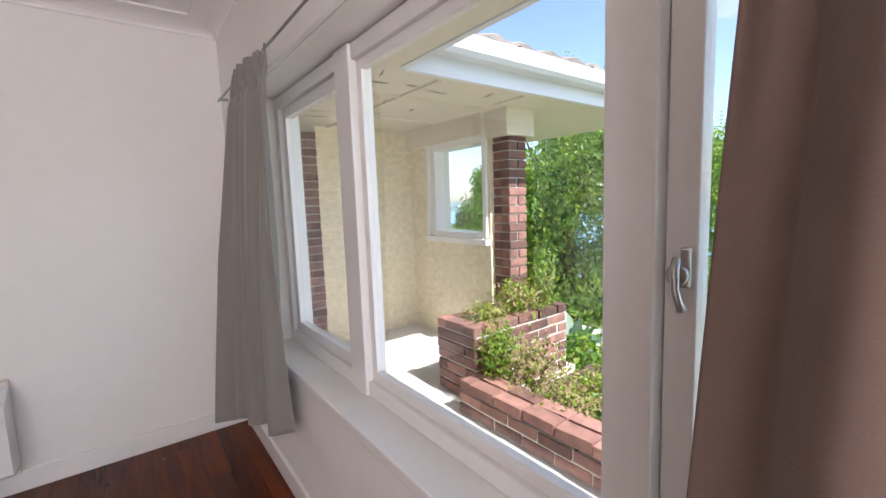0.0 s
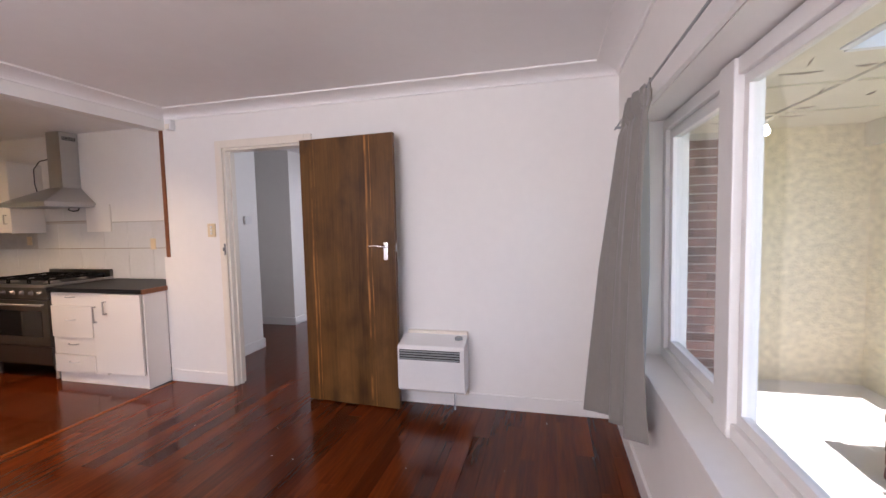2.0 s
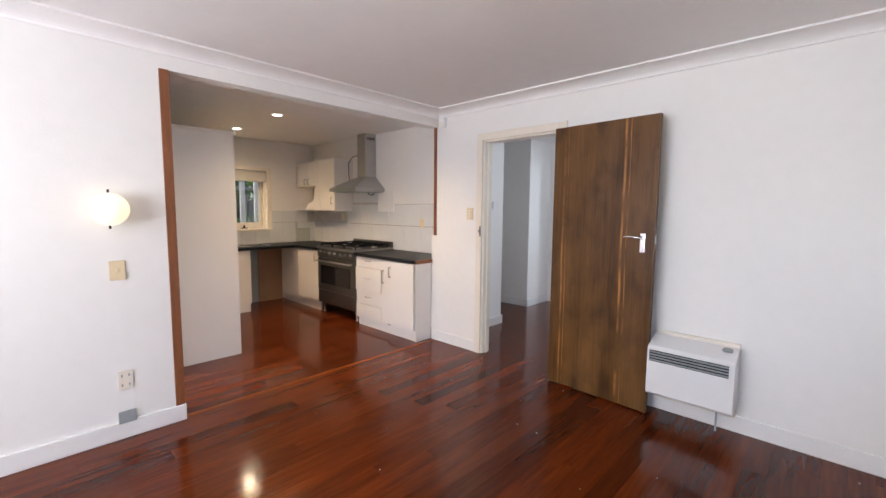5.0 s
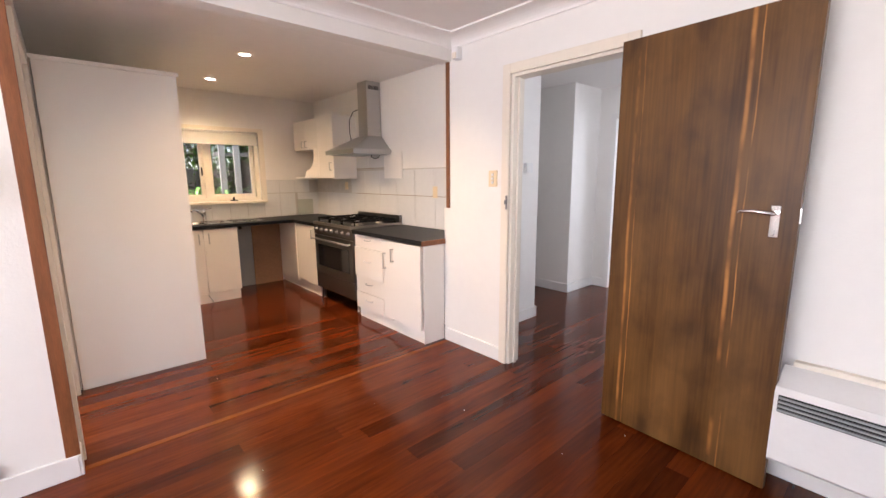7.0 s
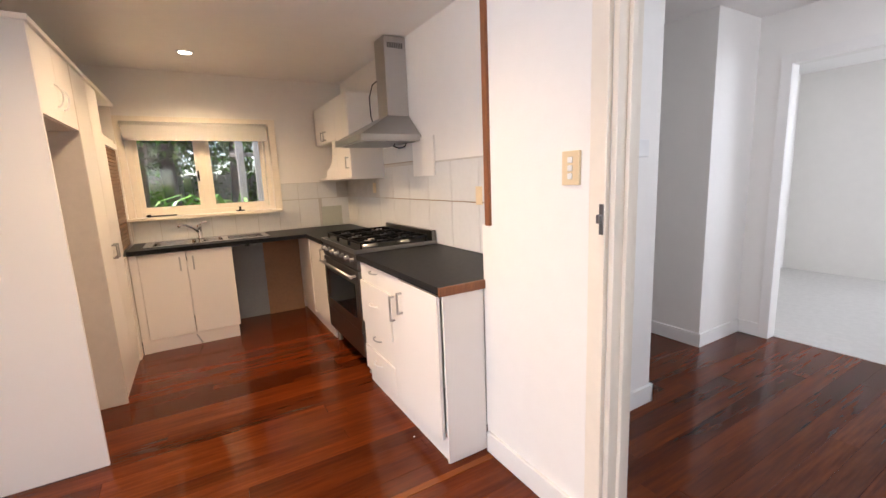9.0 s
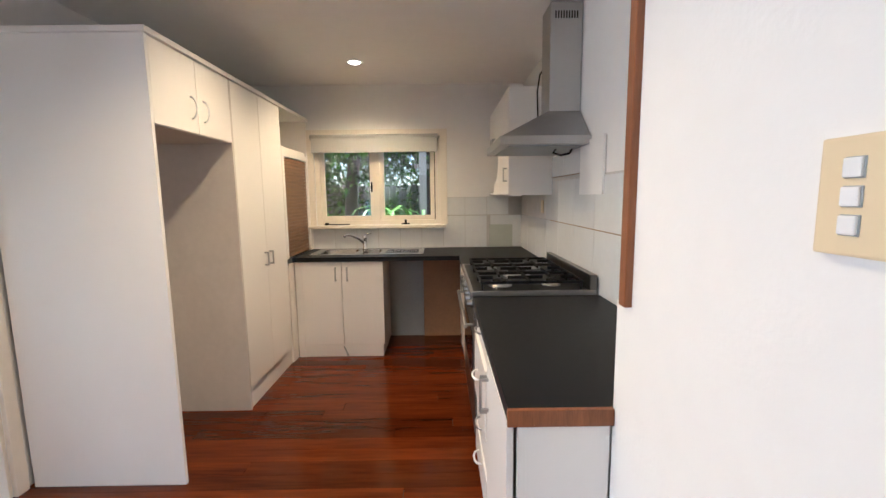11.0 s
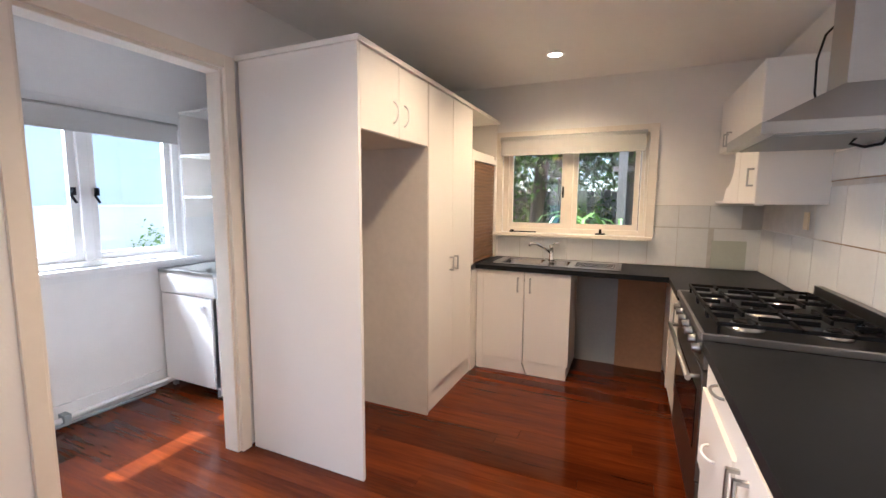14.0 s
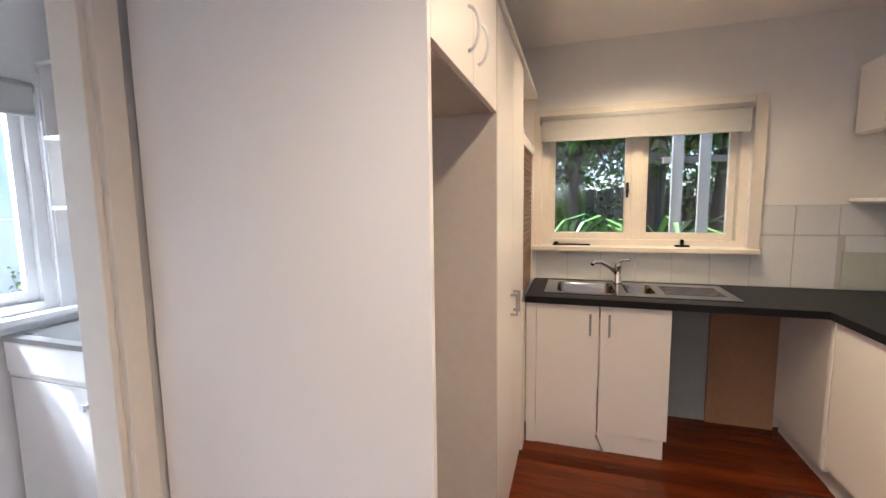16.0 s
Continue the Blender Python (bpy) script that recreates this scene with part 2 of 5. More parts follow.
def wood_door_mat():
    """Book-matched brown veneer: soft vertical mottling, cross flecks, a few worn orange streaks."""
    m = mat("stained_veneer", (0.135, 0.062, 0.014), 0.40, var=0.4, scale=1.1, stretch=(9, 9, 0.35), dark=(0.055, 0.022, 0.006), bump=0.03, bscale=8)
    nt = m.node_tree
    ramp = [n for n in nt.nodes if n.type == "VALTORGB"][0]
    b = nt.nodes["Principled BSDF"]
    tc = nt.nodes.new("ShaderNodeTexCoord")

    def noise(scale, stretch, detail=4.0):
        mp = nt.nodes.new("ShaderNodeMapping")
        mp.inputs["Scale"].default_value = stretch
        nt.links.new(tc.outputs["Object"], mp.inputs[0])
        n = nt.nodes.new("ShaderNodeTexNoise")
        n.inputs["Scale"].default_value, n.inputs["Detail"].default_value = scale, detail
        nt.links.new(mp.outputs[0], n.inputs["Vector"])
        return n.outputs["Fac"]

    def math_node(op, a, c):
        n = nt.nodes.new("ShaderNodeMath")
        n.operation = op
        for k, v in enumerate((a, c)):
            if isinstance(v, float):
                n.inputs[k].default_value = v
            else:
                nt.links.new(v, n.inputs[k])
        return n.outputs[0]

    def spread(v, lo, hi):
        n = nt.nodes.new("ShaderNodeMapRange")
        n.inputs[1].default_value, n.inputs[2].default_value = lo, hi
        nt.links.new(v, n.inputs[0])
        return n.outputs[0]

    def blend(fac, a, colour):
        n = nt.nodes.new("ShaderNodeMix")
        n.data_type = "RGBA"
        nt.links.new(fac, n.inputs[0])
        nt.links.new(a, n.inputs[6])
        n.inputs[7].default_value = (*colour, 1)
        return n.outputs[2]

    col = ramp.outputs[0]
    col = blend(math_node("MULTIPLY", spread(noise(1.5, (3.2, 3.2, 0.8), 2.0), 0.45, 0.70), 0.45), col, (0.235, 0.120, 0.040))
    flecks = math_node("MULTIPLY", spread(noise(3.2, (2.0, 2.0, 1.3)), 0.46, 0.72), 0.55)
    col = blend(flecks, col, (0.030, 0.012, 0.005))
    sep = nt.nodes.new("ShaderNodeSeparateXYZ")
    nt.links.new(tc.outputs["Object"], sep.inputs[0])
    worn = spread(noise(2.2, (2, 2, 1.4)), 0.40, 0.62)
    wob = math_node("MULTIPLY", math_node("SUBTRACT", noise(1.3, (0.1, 0.1, 1.0)), 0.5), 0.035)
    for x0, wide in ((0.095, 0.010), (0.125, 0.004), (0.575, 0.012), (0.61, 0.004)):
        away = math_node("ABSOLUTE", math_node("SUBTRACT", math_node("SUBTRACT", sep.outputs["X"], x0), wob), 0.0)
        line = spread(away, wide, wide * 0.25)
        col = blend(math_node("MULTIPLY", line, math_node("MULTIPLY", worn, 0.95)), col, (0.46, 0.20, 0.05))
    nt.links.new(col, b.inputs["Base Color"])
    return m


DOORWOOD = wood_door_mat()
DOORWOOD.node_tree.nodes["Principled BSDF"].inputs["Specular IOR Level"].default_value = 0.3


# ---- building helpers ----
ORIGIN = {}


def box(bm, x0, x1, y0, y1, z0, z1, bevel=0.0):
    vs = [bm.verts.new(c) for c in ((x0, y0, z0), (x1, y0, z0), (x1, y1, z0), (x0, y1, z0), (x0, y0, z1), (x1, y0, z1), (x1, y1, z1), (x0, y1, z1))]
    fs = [bm.faces.new([vs[i] for i in q]) for q in ((3, 2, 1, 0), (4, 5, 6, 7), (0, 1, 5, 4), (1, 2, 6, 5), (2, 3, 7, 6), (3, 0, 4, 7))]
    if bevel:
        es = list({e for f in fs for e in f.edges})
        bmesh.ops.bevel(bm, geom=es, offset=bevel, segments=2, affect="EDGES", profile=0.6)
    return bm


def boxes(*bs, bevel=0.0):
    bm = bmesh.new()
    for b in bs:
        box(bm, *b, bevel=bevel)
    return bm


def tube(bm, pts, r, seg=10, caps=True):
    pts = [Vector(p) for p in pts]
    radii = r if isinstance(r, (list, tuple)) else [r] * len(pts)
    rings = []
    side = None
    for i, p in enumerate(pts):
        d = (pts[min(i + 1, len(pts) - 1)] - pts[max(i - 1, 0)]).normalized()
        if side is None:
            side = d.orthogonal().normalized()
        side = (side - d * side.dot(d)).normalized()
        up = d.cross(side)
        rings.append([bm.verts.new(p + (side * math.cos(a) + up * math.sin(a)) * radii[i]) for a in [2 * math.pi * k / seg for k in range(seg)]])
    for a, b in zip(rings, rings[1:]):
        for k in range(seg):
            f = bm.faces.new((a[k], a[(k + 1) % seg], b[(k + 1) % seg], b[k]))
            f.smooth = True
    if caps:
        bm.faces.new(rings[0][::-1])
        bm.faces.new(rings[-1])
    return bm


def lathe(bm, profile, centre, axis="z", seg=24):
    c = Vector(centre)
    rings = []
    for r, h in profile:
        ring = []
        for k in range(seg):
            a = 2 * math.pi * k / seg
            u, v = r * math.cos(a), r * math.sin(a)
            ring.append(bm.verts.new(c + Vector({"z": (u, v, h), "x": (h, u, v), "y": (v, h, u)}[axis])))
        rings.append(ring)
    for a, b in zip(rings, rings[1:]):
        for k in range(seg):
            f = bm.faces.new((a[k], a[(k + 1) % seg], b[(k + 1) % seg], b[k]))
            f.smooth = True
    bm.faces.new(rings[0][::-1])
    bm.faces.new(rings[-1])
    return bm


def prism(bm, outline, axis, a, b):
    """A flat outline pushed from a to b along an axis."""
    def at(p, h):
        return {"x": (h, p[0], p[1]), "y": (p[0], h, p[1]), "z": (p[0], p[1], h)}[axis]
    lo = [bm.verts.new(at(p, a)) for p in outline]
    hi = [bm.verts.new(at(p, b)) for p in outline]
    n = len(outline)
    bm.faces.new(lo[::-1])
    bm.faces.new(hi)
    for k in range(n):
        bm.faces.new((lo[k], lo[(k + 1) % n], hi[(k + 1) % n], hi[k]))
    return bm


def finish(ob_name, bm, material):
    bmesh.ops.recalc_face_normals(bm, faces=bm.faces)
    me = bpy.data.meshes.new(ob_name)
    bm.to_mesh(me)
    bm.free()
    for m in (material if isinstance(material, (list, tuple)) else [material]):
        me.materials.append(m)
    return me


def thing(name, at, label, category, group=""):
    ob = new(name)
    ob.location = at
    ORIGIN[ob] = Vector(at)
    return tagged(ob, label, category, group)


def part(name, bm, material, parent, label=""):
    bm.transform(Matrix.Translation(-ORIGIN[parent]))
    ob = new(name, finish(name, bm, material))
    ob.parent = parent
    ORIGIN[ob] = ORIGIN[parent]
    return tagged(ob, label)


def solid(name, bm, material, label="", category="", kind="", group=""):
    ob = new(name, finish(name, bm, material))
    ORIGIN[ob] = Vector((0, 0, 0))
    return tagged(ob, label, category, group, kind)


def structure(name, bm, material, label, category):
    return solid(name, bm, material, label, category, "structure")


def pieces(name, spots, mesh, parent):
    """Objects of their own on one mesh: spots are poses."""
    for m in spots:
        ob = new(name, mesh)
        ob.parent = parent
        ob.matrix_basis = m


# ---- the house: floor, walls, ceiling ----
CZ = 2.48
floor = structure("floor", boxes((-6.30, 1.20, -2.75, 6.6, -0.12, -0.014)), SUB, "polished red hardwood strip floor", "floor")
LZ = 2.465
structure("ceiling", boxes((-2.91, 1.30, -2.75, 3.17, LZ, LZ + 0.12)), CEIL, "white painted plaster ceiling", "ceiling")
structure("kitchen_ceiling", boxes((-6.30, -2.91, -0.74, 3.62, CZ, CZ + 0.12)), CEIL, "white painted kitchen ceiling", "ceiling")
structure("hall_ceiling", boxes((-2.88, 0.2, 3.17, 3.64, CZ, CZ + 0.12), (-4.6, 0.2, 3.64, 9.0, CZ, CZ + 0.12)), CEIL, "white painted hall ceiling", "ceiling")

# north wall with the hall door opening
DX0, DX1, DH = -2.24, -1.43, 2.112
structure("wall_north", boxes((-2.945, -2.90, 3.12, 3.22, 0, 1.165), (-2.90, DX0, 3.12, 3.22, 0, CZ), (DX0, DX1, 3.12, 3.22, DH, CZ), (DX1, 1.24, 3.12, 3.22, 0, CZ)), WALL, "white painted plaster wall with a doorway", "wall")
structure("wall_nib", boxes((-2.885, -2.77, 3.22, 4.2, 0, CZ)), WALL, "white painted wall end beside the doorway", "wall")
structure("wall_kitchen_north", boxes((-6.30, -2.885, 3.52, 3.62, 0, CZ)), WALL, "white painted kitchen wall", "wall")
# back wall with the kitchen window
KW = (1.475, 2.71, 1.14, 1.99)
structure("wall_kitchen_back", boxes((-6.30, -6.17, 0.55, KW[0], 0, CZ), (-6.30, -6.17, KW[1], 3.52, 0, CZ), (-6.30, -6.17, KW[0], KW[1], 0, KW[2]), (-6.30, -6.17, KW[0], KW[1], KW[3], CZ)), WALL, "cream white kitchen wall with a window", "wall")
# wall between kitchen and laundry
LX0, LX1, LH = -3.85, -3.03, 2.085
structure("wall_laundry_north", boxes((-6.17, LX0, 0.55, 0.64, 0, CZ), (LX0, LX1, 0.55, 0.64, LH, CZ), (LX1, -2.97, 0.55, 0.64, 0, CZ)), WALL, "white painted wall with the laundry doorway", "wall")
# west wall of the living room and the beam over the kitchen opening
structure("wall_west", boxes((-2.97, -2.85, -2.6, 0.64, 0, CZ)), WALL, "white painted living room wall", "wall")
structure("beam", boxes((-2.97, -2.85, 0.64, 3.12, 2.312, CZ)), WALL, "white painted bulkhead above the kitchen opening", "beam")
# south walls
LW = (-4.45, -3.16, 0.975, 1.97)
structure("wall_laundry_south", boxes((-4.85, LW[0], -0.74, -0.62, 0, CZ), (LW[1], -2.97, -0.74, -0.62, 0, CZ), (LW[0], LW[1], -0.74, -0.62, 0, LW[2]), (LW[0], LW[1], -0.74, -0.62, LW[3], CZ)), WALL, "white painted laundry wall with a window", "wall")
structure("wall_laundry_west", boxes((-4.85, -4.73, -0.62, 0.55, 0, CZ)), WALL, "white painted laundry wall", "wall")
# opening is added, unseen, only to hold the lamp behind the walk
structure("wall_south", boxes((-2.97, -2.1, -2.72, -2.6, 0, CZ), (0.3, 1.24, -2.72, -2.6, 0, CZ), (-2.1, 0.3, -2.72, -2.6, 0, 0.75), (-2.1, 0.3, -2.72, -2.6, 2.15, CZ)), WALL, "white painted unseen wall with an opening added for light", "wall")
# east wall with the big window
EW = (-0.14, 2.52, 0.64, 1.95)
structure("wall_east", boxes((0.98, 1.24, -2.6, EW[0], 0, CZ), (0.98, 1.24, EW[1], 3.12, 0, CZ), (0.98, 1.24, EW[0], EW[1], 0, EW[2]), (0.98, 1.24, EW[0], EW[1], EW[3], CZ)), WALL, "white painted wall with a wide window", "wall")
# hall
structure("wall_hall_west", boxes((-4.5, -4.4, 4.1, 5.23, 0, CZ), (-4.4, -2.93, 4.1, 4.2, 0, CZ)), WALL, "white painted hall wall", "wall")
structure("wall_hall_north", boxes((-4.5, -3.03, 5.23, 5.92, 0, CZ), (-3.03, -2.80, 5.82, 5.92, 0, CZ), (-2.80, -1.98, 5.82, 5.92, 2.10, CZ), (-1.98, -0.2, 5.82, 5.92, 0, CZ)), WALL, "white painted hall wall with a bedroom doorway", "wall")
structure("wall_hall_east", boxes((-0.3, -0.2, 3.22, 5.82, 0, CZ)), WALL, "white painted hall wall", "wall")
structure("wall_bedroom", boxes((-3.9, -3.8, 5.92, 8.8, 0, CZ), (-3.8, 0.1, 8.7, 8.8, 0, CZ), (0.0, 0.1, 5.92, 8.7, 0, CZ)), WALL, "white painted bedroom wall", "wall")
structure("bedroom_floor", boxes((-3.8, 0.0, 5.90, 8.7, -0.05, 0.006)), CARPET, "pale bedroom carpet", "carpet")

# skirtings, cornice, trims
SK = 0.11
structure("baseboard", boxes((-2.93, -2.305, 3.102, 3.12, 0, SK), (-1.36, 0.962, 3.102, 3.12, 0, SK), (0.962, 0.98, -2.6, 3.12, 0, SK), (-2.85, -2.832, -2.6, 0.640, 0, SK), (-2.97, -2.832, 0.640, 0.652, 0, SK), bevel=0.005), TRIM, "white painted skirting board", "baseboard")
structure("hall_baseboard", boxes((-2.77, -2.752, 3.24, 4.218, 0, SK), (-2.93, -2.752, 4.2, 4.218, 0, SK), (-4.4, -3.03, 5.212, 5.23, 0, SK), (-3.03, -3.012, 5.212, 5.82, 0, SK), (-3.03, -2.87, 5.802, 5.82, 0, SK), (-1.9, -0.3, 5.802, 5.82, 0, SK), bevel=0.005), TRIM, "white painted hall skirting board", "baseboard")
structure("laundry_baseboard", boxes((-4.24, -2.97, -0.62, -0.60, 0, SK + 0.02), bevel=0.005), TRIM, "white painted laundry skirting board", "baseboard")


def cornice(name, axis, a, b, corner, sign):
    bm = bmesh.new()
    out = [(corner, LZ), (corner, 2.40)]
    for k in range(7):
        u = k / 6 * math.pi / 2
        out.append((corner + sign * (0.012 + 0.13 * (1 - math.cos(u))), 2.402 + 0.05 * math.sin(u)))
    out.append((corner + sign * 0.16, LZ - 0.012))
    out.append((corner + sign * 0.16, LZ))
    prism(bm, out, axis, a, b)
    structure(name, bm, CEIL, "white coved plaster cornice", "cornice")


cornice("cornice_north", "x", -2.85, 0.98, 3.12, -1)
cornice("cornice_east", "y", -2.6, 3.12, 0.98, -1)
cornice("cornice_west", "y", -2.6, 3.12, -2.85, 1)
structure("trim", boxes((-2.86, -2.838, 0.594, 0.648, SK, 2.312), bevel=0.003), BROWN, "brown stained timber edge of the kitchen opening", "trim")
structure("trim_north", boxes((-2.904, -2.872, 3.104, 3.124, 1.165, 2.312), bevel=0.003), BROWN, "brown stained timber edge on the wall corner", "trim")

# hall door frame
structure("door_frame", boxes((DX0 - 0.065, DX0, 3.098, 3.12, 0, DH + 0.065), (DX1, DX1 + 0.065, 3.098, 3.12, 0, DH + 0.065), (DX0, DX1, 3.098, 3.12, DH, DH + 0.065),
                              (DX0, DX0 + 0.02, 3.12, 3.235, 0, DH), (DX1 - 0.02, DX1, 3.12, 3.235, 0, DH), (DX0 + 0.02, DX1 - 0.02, 3.12, 3.235, DH - 0.02, DH),
                              (DX0 + 0.02, DX0 + 0.034, 3.165, 3.195, 0, DH - 0.02), bevel=0.003), CREAMTRIM, "cream painted timber door frame", "door frame")
structure("bedroom_door_frame", boxes((-2.87, -2.80, 5.80, 5.82, 0, 2.17), (-1.98, -1.91, 5.80, 5.82, 0, 2.17), (-2.80, -1.98, 5.80, 5.82, 2.10, 2.17), bevel=0.003), TRIM, "white painted bedroom door frame", "door frame")
structure("laundry_door_frame", boxes((LX0 - 0.06, LX0, 0.64, 0.662, 0, LH + 0.065), (LX1, LX1 + 0.06, 0.64, 0.662, 0, LH + 0.065), (LX0, LX1, 0.64, 0.662, LH, LH + 0.065),
                                      (LX0, LX0 + 0.018, 0.54, 0.64, 0, LH), (LX1 - 0.018, LX1, 0.54, 0.64, 0, LH), (LX0 + 0.018, LX1 - 0.018, 0.54, 0.64, LH - 0.018, LH), bevel=0.003), CREAMTRIM, "cream painted laundry door frame", "door frame")

# ---- big east window ----
win = structure("window_1", boxes((0.968, 1.12, EW[0] - 0.03, EW[1] + 0.03, 0.628, 0.668), bevel=0.006), TRIM, "white timber window with a wide fixed pane", "window")
FX0, FX1 = 1.112, 1.192
ZB, ZT = 0.668, 1.945
part("window_frame", boxes((FX0, FX1, EW[0], EW[1], ZB, ZB + 0.055), (FX0, FX1, EW[0], EW[1], ZT - 0.055, ZT), (FX0, FX1, EW[1] - 0.06, EW[1], ZB + 0.055, ZT - 0.055), (FX0, FX1, EW[0], EW[0] + 0.06, ZB + 0.055, ZT - 0.055), bevel=0.004), TRIM, win)
part("mullion", boxes((FX0 - 0.012, FX1, 1.595, 1.72, ZB, ZT), bevel=0.006), TRIM, win)
part("mullion", boxes((FX0 - 0.012, FX1, 0.53, 0.622, ZB, ZT), bevel=0.006), TRIM, win)
part("pane_bead", boxes((1.13, 1.16, 0.622, 1.595, ZB + 0.055, ZB + 0.095), (1.13, 1.16, 0.622, 1.595, ZT - 0.09, ZT - 0.055), (1.13, 1.16, 1.560, 1.595, ZB + 0.095, ZT - 0.09), (1.13, 1.16, 0.622, 0.638, ZB + 0.095, ZT - 0.09), bevel=0.003), TRIM, win)


def sash(y0, y1, x0=1.132, x1=1.172):
    s0 = part("sash", boxes((x0, x1, y0, y0 + 0.05, ZB + 0.057, ZT - 0.057), (x0, x1, y1 - 0.05, y1, ZB + 0.057, ZT - 0.057), (x0, x1, y0 + 0.05, y1 - 0.05, ZB + 0.057, ZB + 0.11), (x0, x1, y0 + 0.05, y1 - 0.05, ZT - 0.107, ZT - 0.057), bevel=0.003), TRIM, win)
    g = part("pane", boxes((x0 + 0.018, x0 + 0.022, y0 + 0.05, y1 - 0.05, ZB + 0.11, ZT - 0.107)), GLASS, s0)
    g.visible_shadow = False


sash(1.722, 2.458)
sash(-0.078, 0.528)
g = part("pane", boxes((1.144, 1.148, 0.638, 1.560, ZB + 0.095, ZT - 0.09)), GLASS, win)
g.visible_shadow = False
part("lintel_trim", boxes((0.955, 0.978, EW[0] - 0.09, EW[1] + 0.09, 1.95, 2.03), bevel=0.005), TRIM, win)
# chrome casement fastener
bm = bmesh.new()
box(bm, 1.104, 1.114, 0.552, 0.568, 1.21, 1.275, bevel=0.004)
lathe(bm, [(0.016, -0.03), (0.016, -0.02), (0.009, -0.012), (0.009, 0.0)], (1.102, 0.56, 1.235), "x", 12)
tube(bm, [(1.075, 0.56, 1.262), (1.068, 0.56, 1.240), (1.064, 0.557, 1.215), (1.066, 0.552, 1.195), (1.069, 0.548, 1.183)], [0.006, 0.008, 0.006, 0.006, 0.008], 10)
bm.transform(Matrix.Translation((0.018, -0.067, 0.03)))
part("casement_fastener", bm, STEEL, win, "chrome casement fastener")

# curtain rail and curtains
rail = thing("curtain_rail", (0.915, 1.2, 1.985), "thin dark metal curtain wire above the window", "curtain rail")
part("rail", tube(bmesh.new(), [(0.915, -0.35, 1.985), (0.915, 2.85, 1.985)], 0.005, 8), GREYPL, rail)
for y in (-0.3, 1.2, 2.8):
    part("bracket", boxes((0.908, 0.955, y - 0.006, y + 0.006, 1.978, 1.992)), GREYPL, rail)


def curtain(label, top, bottom, z0, z1, folds, depth, tilt=0.0, cloth=CURTAIN):
    """A pleated curtain: top and bottom are the ends of the gathered edge."""
    at = ((top[0][0] + top[1][0]) / 2, (top[0][1] + top[1][1]) / 2, z0)
    ob = thing("curtain", at, label, "curtain", "window curtains")
    bm = bmesh.new()
    nu, nv = 150, 52
    grid = []
    t0, t1, b0, b1 = (Vector((*p, 0)) for p in (*top, *bottom))
    for j in range(nv + 1):
        v = j / nv
        row = []
        for i in range(nu + 1):
            u = i / nu
            k = v ** 0.8
            p = (t0.lerp(t1, u)).lerp(b0.lerp(b1, u), k)
            d = ((b1 - b0) * k + (t1 - t0) * (1 - k)).normalized()
            n = Vector((-d.y, d.x, 0))
            ph = folds * 2 * math.pi * (u + 0.03 * math.sin(3 * v + 7 * u))
            fold = math.sin(ph)
            fold = math.copysign(abs(fold) ** 0.7, fold)
            if v < 0.045:
                amp, w = 0.020 * math.sin(math.pi * min(0.98, max(0.02, u))) ** 0.5, math.sin(ph * 2.3) + 0.5 * math.sin(ph * 5.1 + 1)
            else:
                opening = min(1.0, (v - 0.045) * 2.2)
                amp = depth * (0.30 + 0.70 * opening) * (0.8 + 0.35 * math.sin(5.1 * u + 1.3))
                w = fold + 0.30 * math.sin(2 * ph + 1.0 + 2 * v) + 0.35 * (1 - opening) * math.sin(ph * 2.3)
                if v < 0.075:
                    amp *= 0.45
            z = z1 + (z0 + tilt * (1 - u) - z1) * v + (0.018 * math.sin(ph * 2.3 + 0.8) if v < 0.02 else 0) + 0.01 * v * math.sin(2.5 * u)
            q = p + n * amp * w
            row.append(bm.verts.new((q.x, q.y, z)))
        grid.append(row)
    for j in range(nv):
        for i in range(nu):
            f = bm.faces.new((grid[j][i], grid[j][i + 1], grid[j + 1][i + 1], grid[j + 1][i]))
            f.smooth = True
    cl = part("cloth", bm, cloth, ob)
    so = cl.modifiers.new("thickness", "SOLIDIFY")
    so.thickness = 0.003
    for k in range(6):
        p = t0.lerp(t1, (k + 0.5) / 6)
        part("hook", tube(bmesh.new(), [(p.x, p.y, z1 - 0.035), (p.x, p.y, z1 + 0.01), (p.x + 0.006, p.y, z1)], 0.003, 6), WHITEPL, ob)
    return ob


curtain("grey cloth curtain hanging gathered at the window end", ((0.92, 1.90), (0.90, 2.40)), ((0.945, 1.96), (0.755, 2.50)), 0.33, 1.985, 2.4, 0.06, 0.10)
curtain("cloth curtain gathered beside the casement window, backlit brown put into its colour", ((0.90, 0.332), (0.90, -0.25)), ((0.90, 0.440), (0.88, -0.22)), 0.27, 2.0, 3.4, 0.028, cloth=BACKLITCLOTH)

# ---- hall door leaf, open against the wall ----
leaf = thing("door", (-1.40, 2.985, 0), "dark stained timber veneer door standing wide open", "door")
TURNED = Matrix.Translation((-1.40, 2.985, 0)) @ Matrix.Rotation(math.atan2(-0.05, 0.79), 4, "Z") @ Matrix.Translation((1.40, -2.985, 0))
bm = boxes((-1.40, -0.598, 2.985, 3.023, 0.012, 2.10), bevel=0.002)
bm.transform(TURNED)
panel = part("door_panel", bm, DOORWOOD, leaf)


def lever(name, bm_plate, bm_lever, owner):
    pl = part("lock_plate", bm_plate, CHROME, owner, "chrome lock plate")
    part("lever_handle", bm_lever, CHROME, pl, "chrome lever handle")


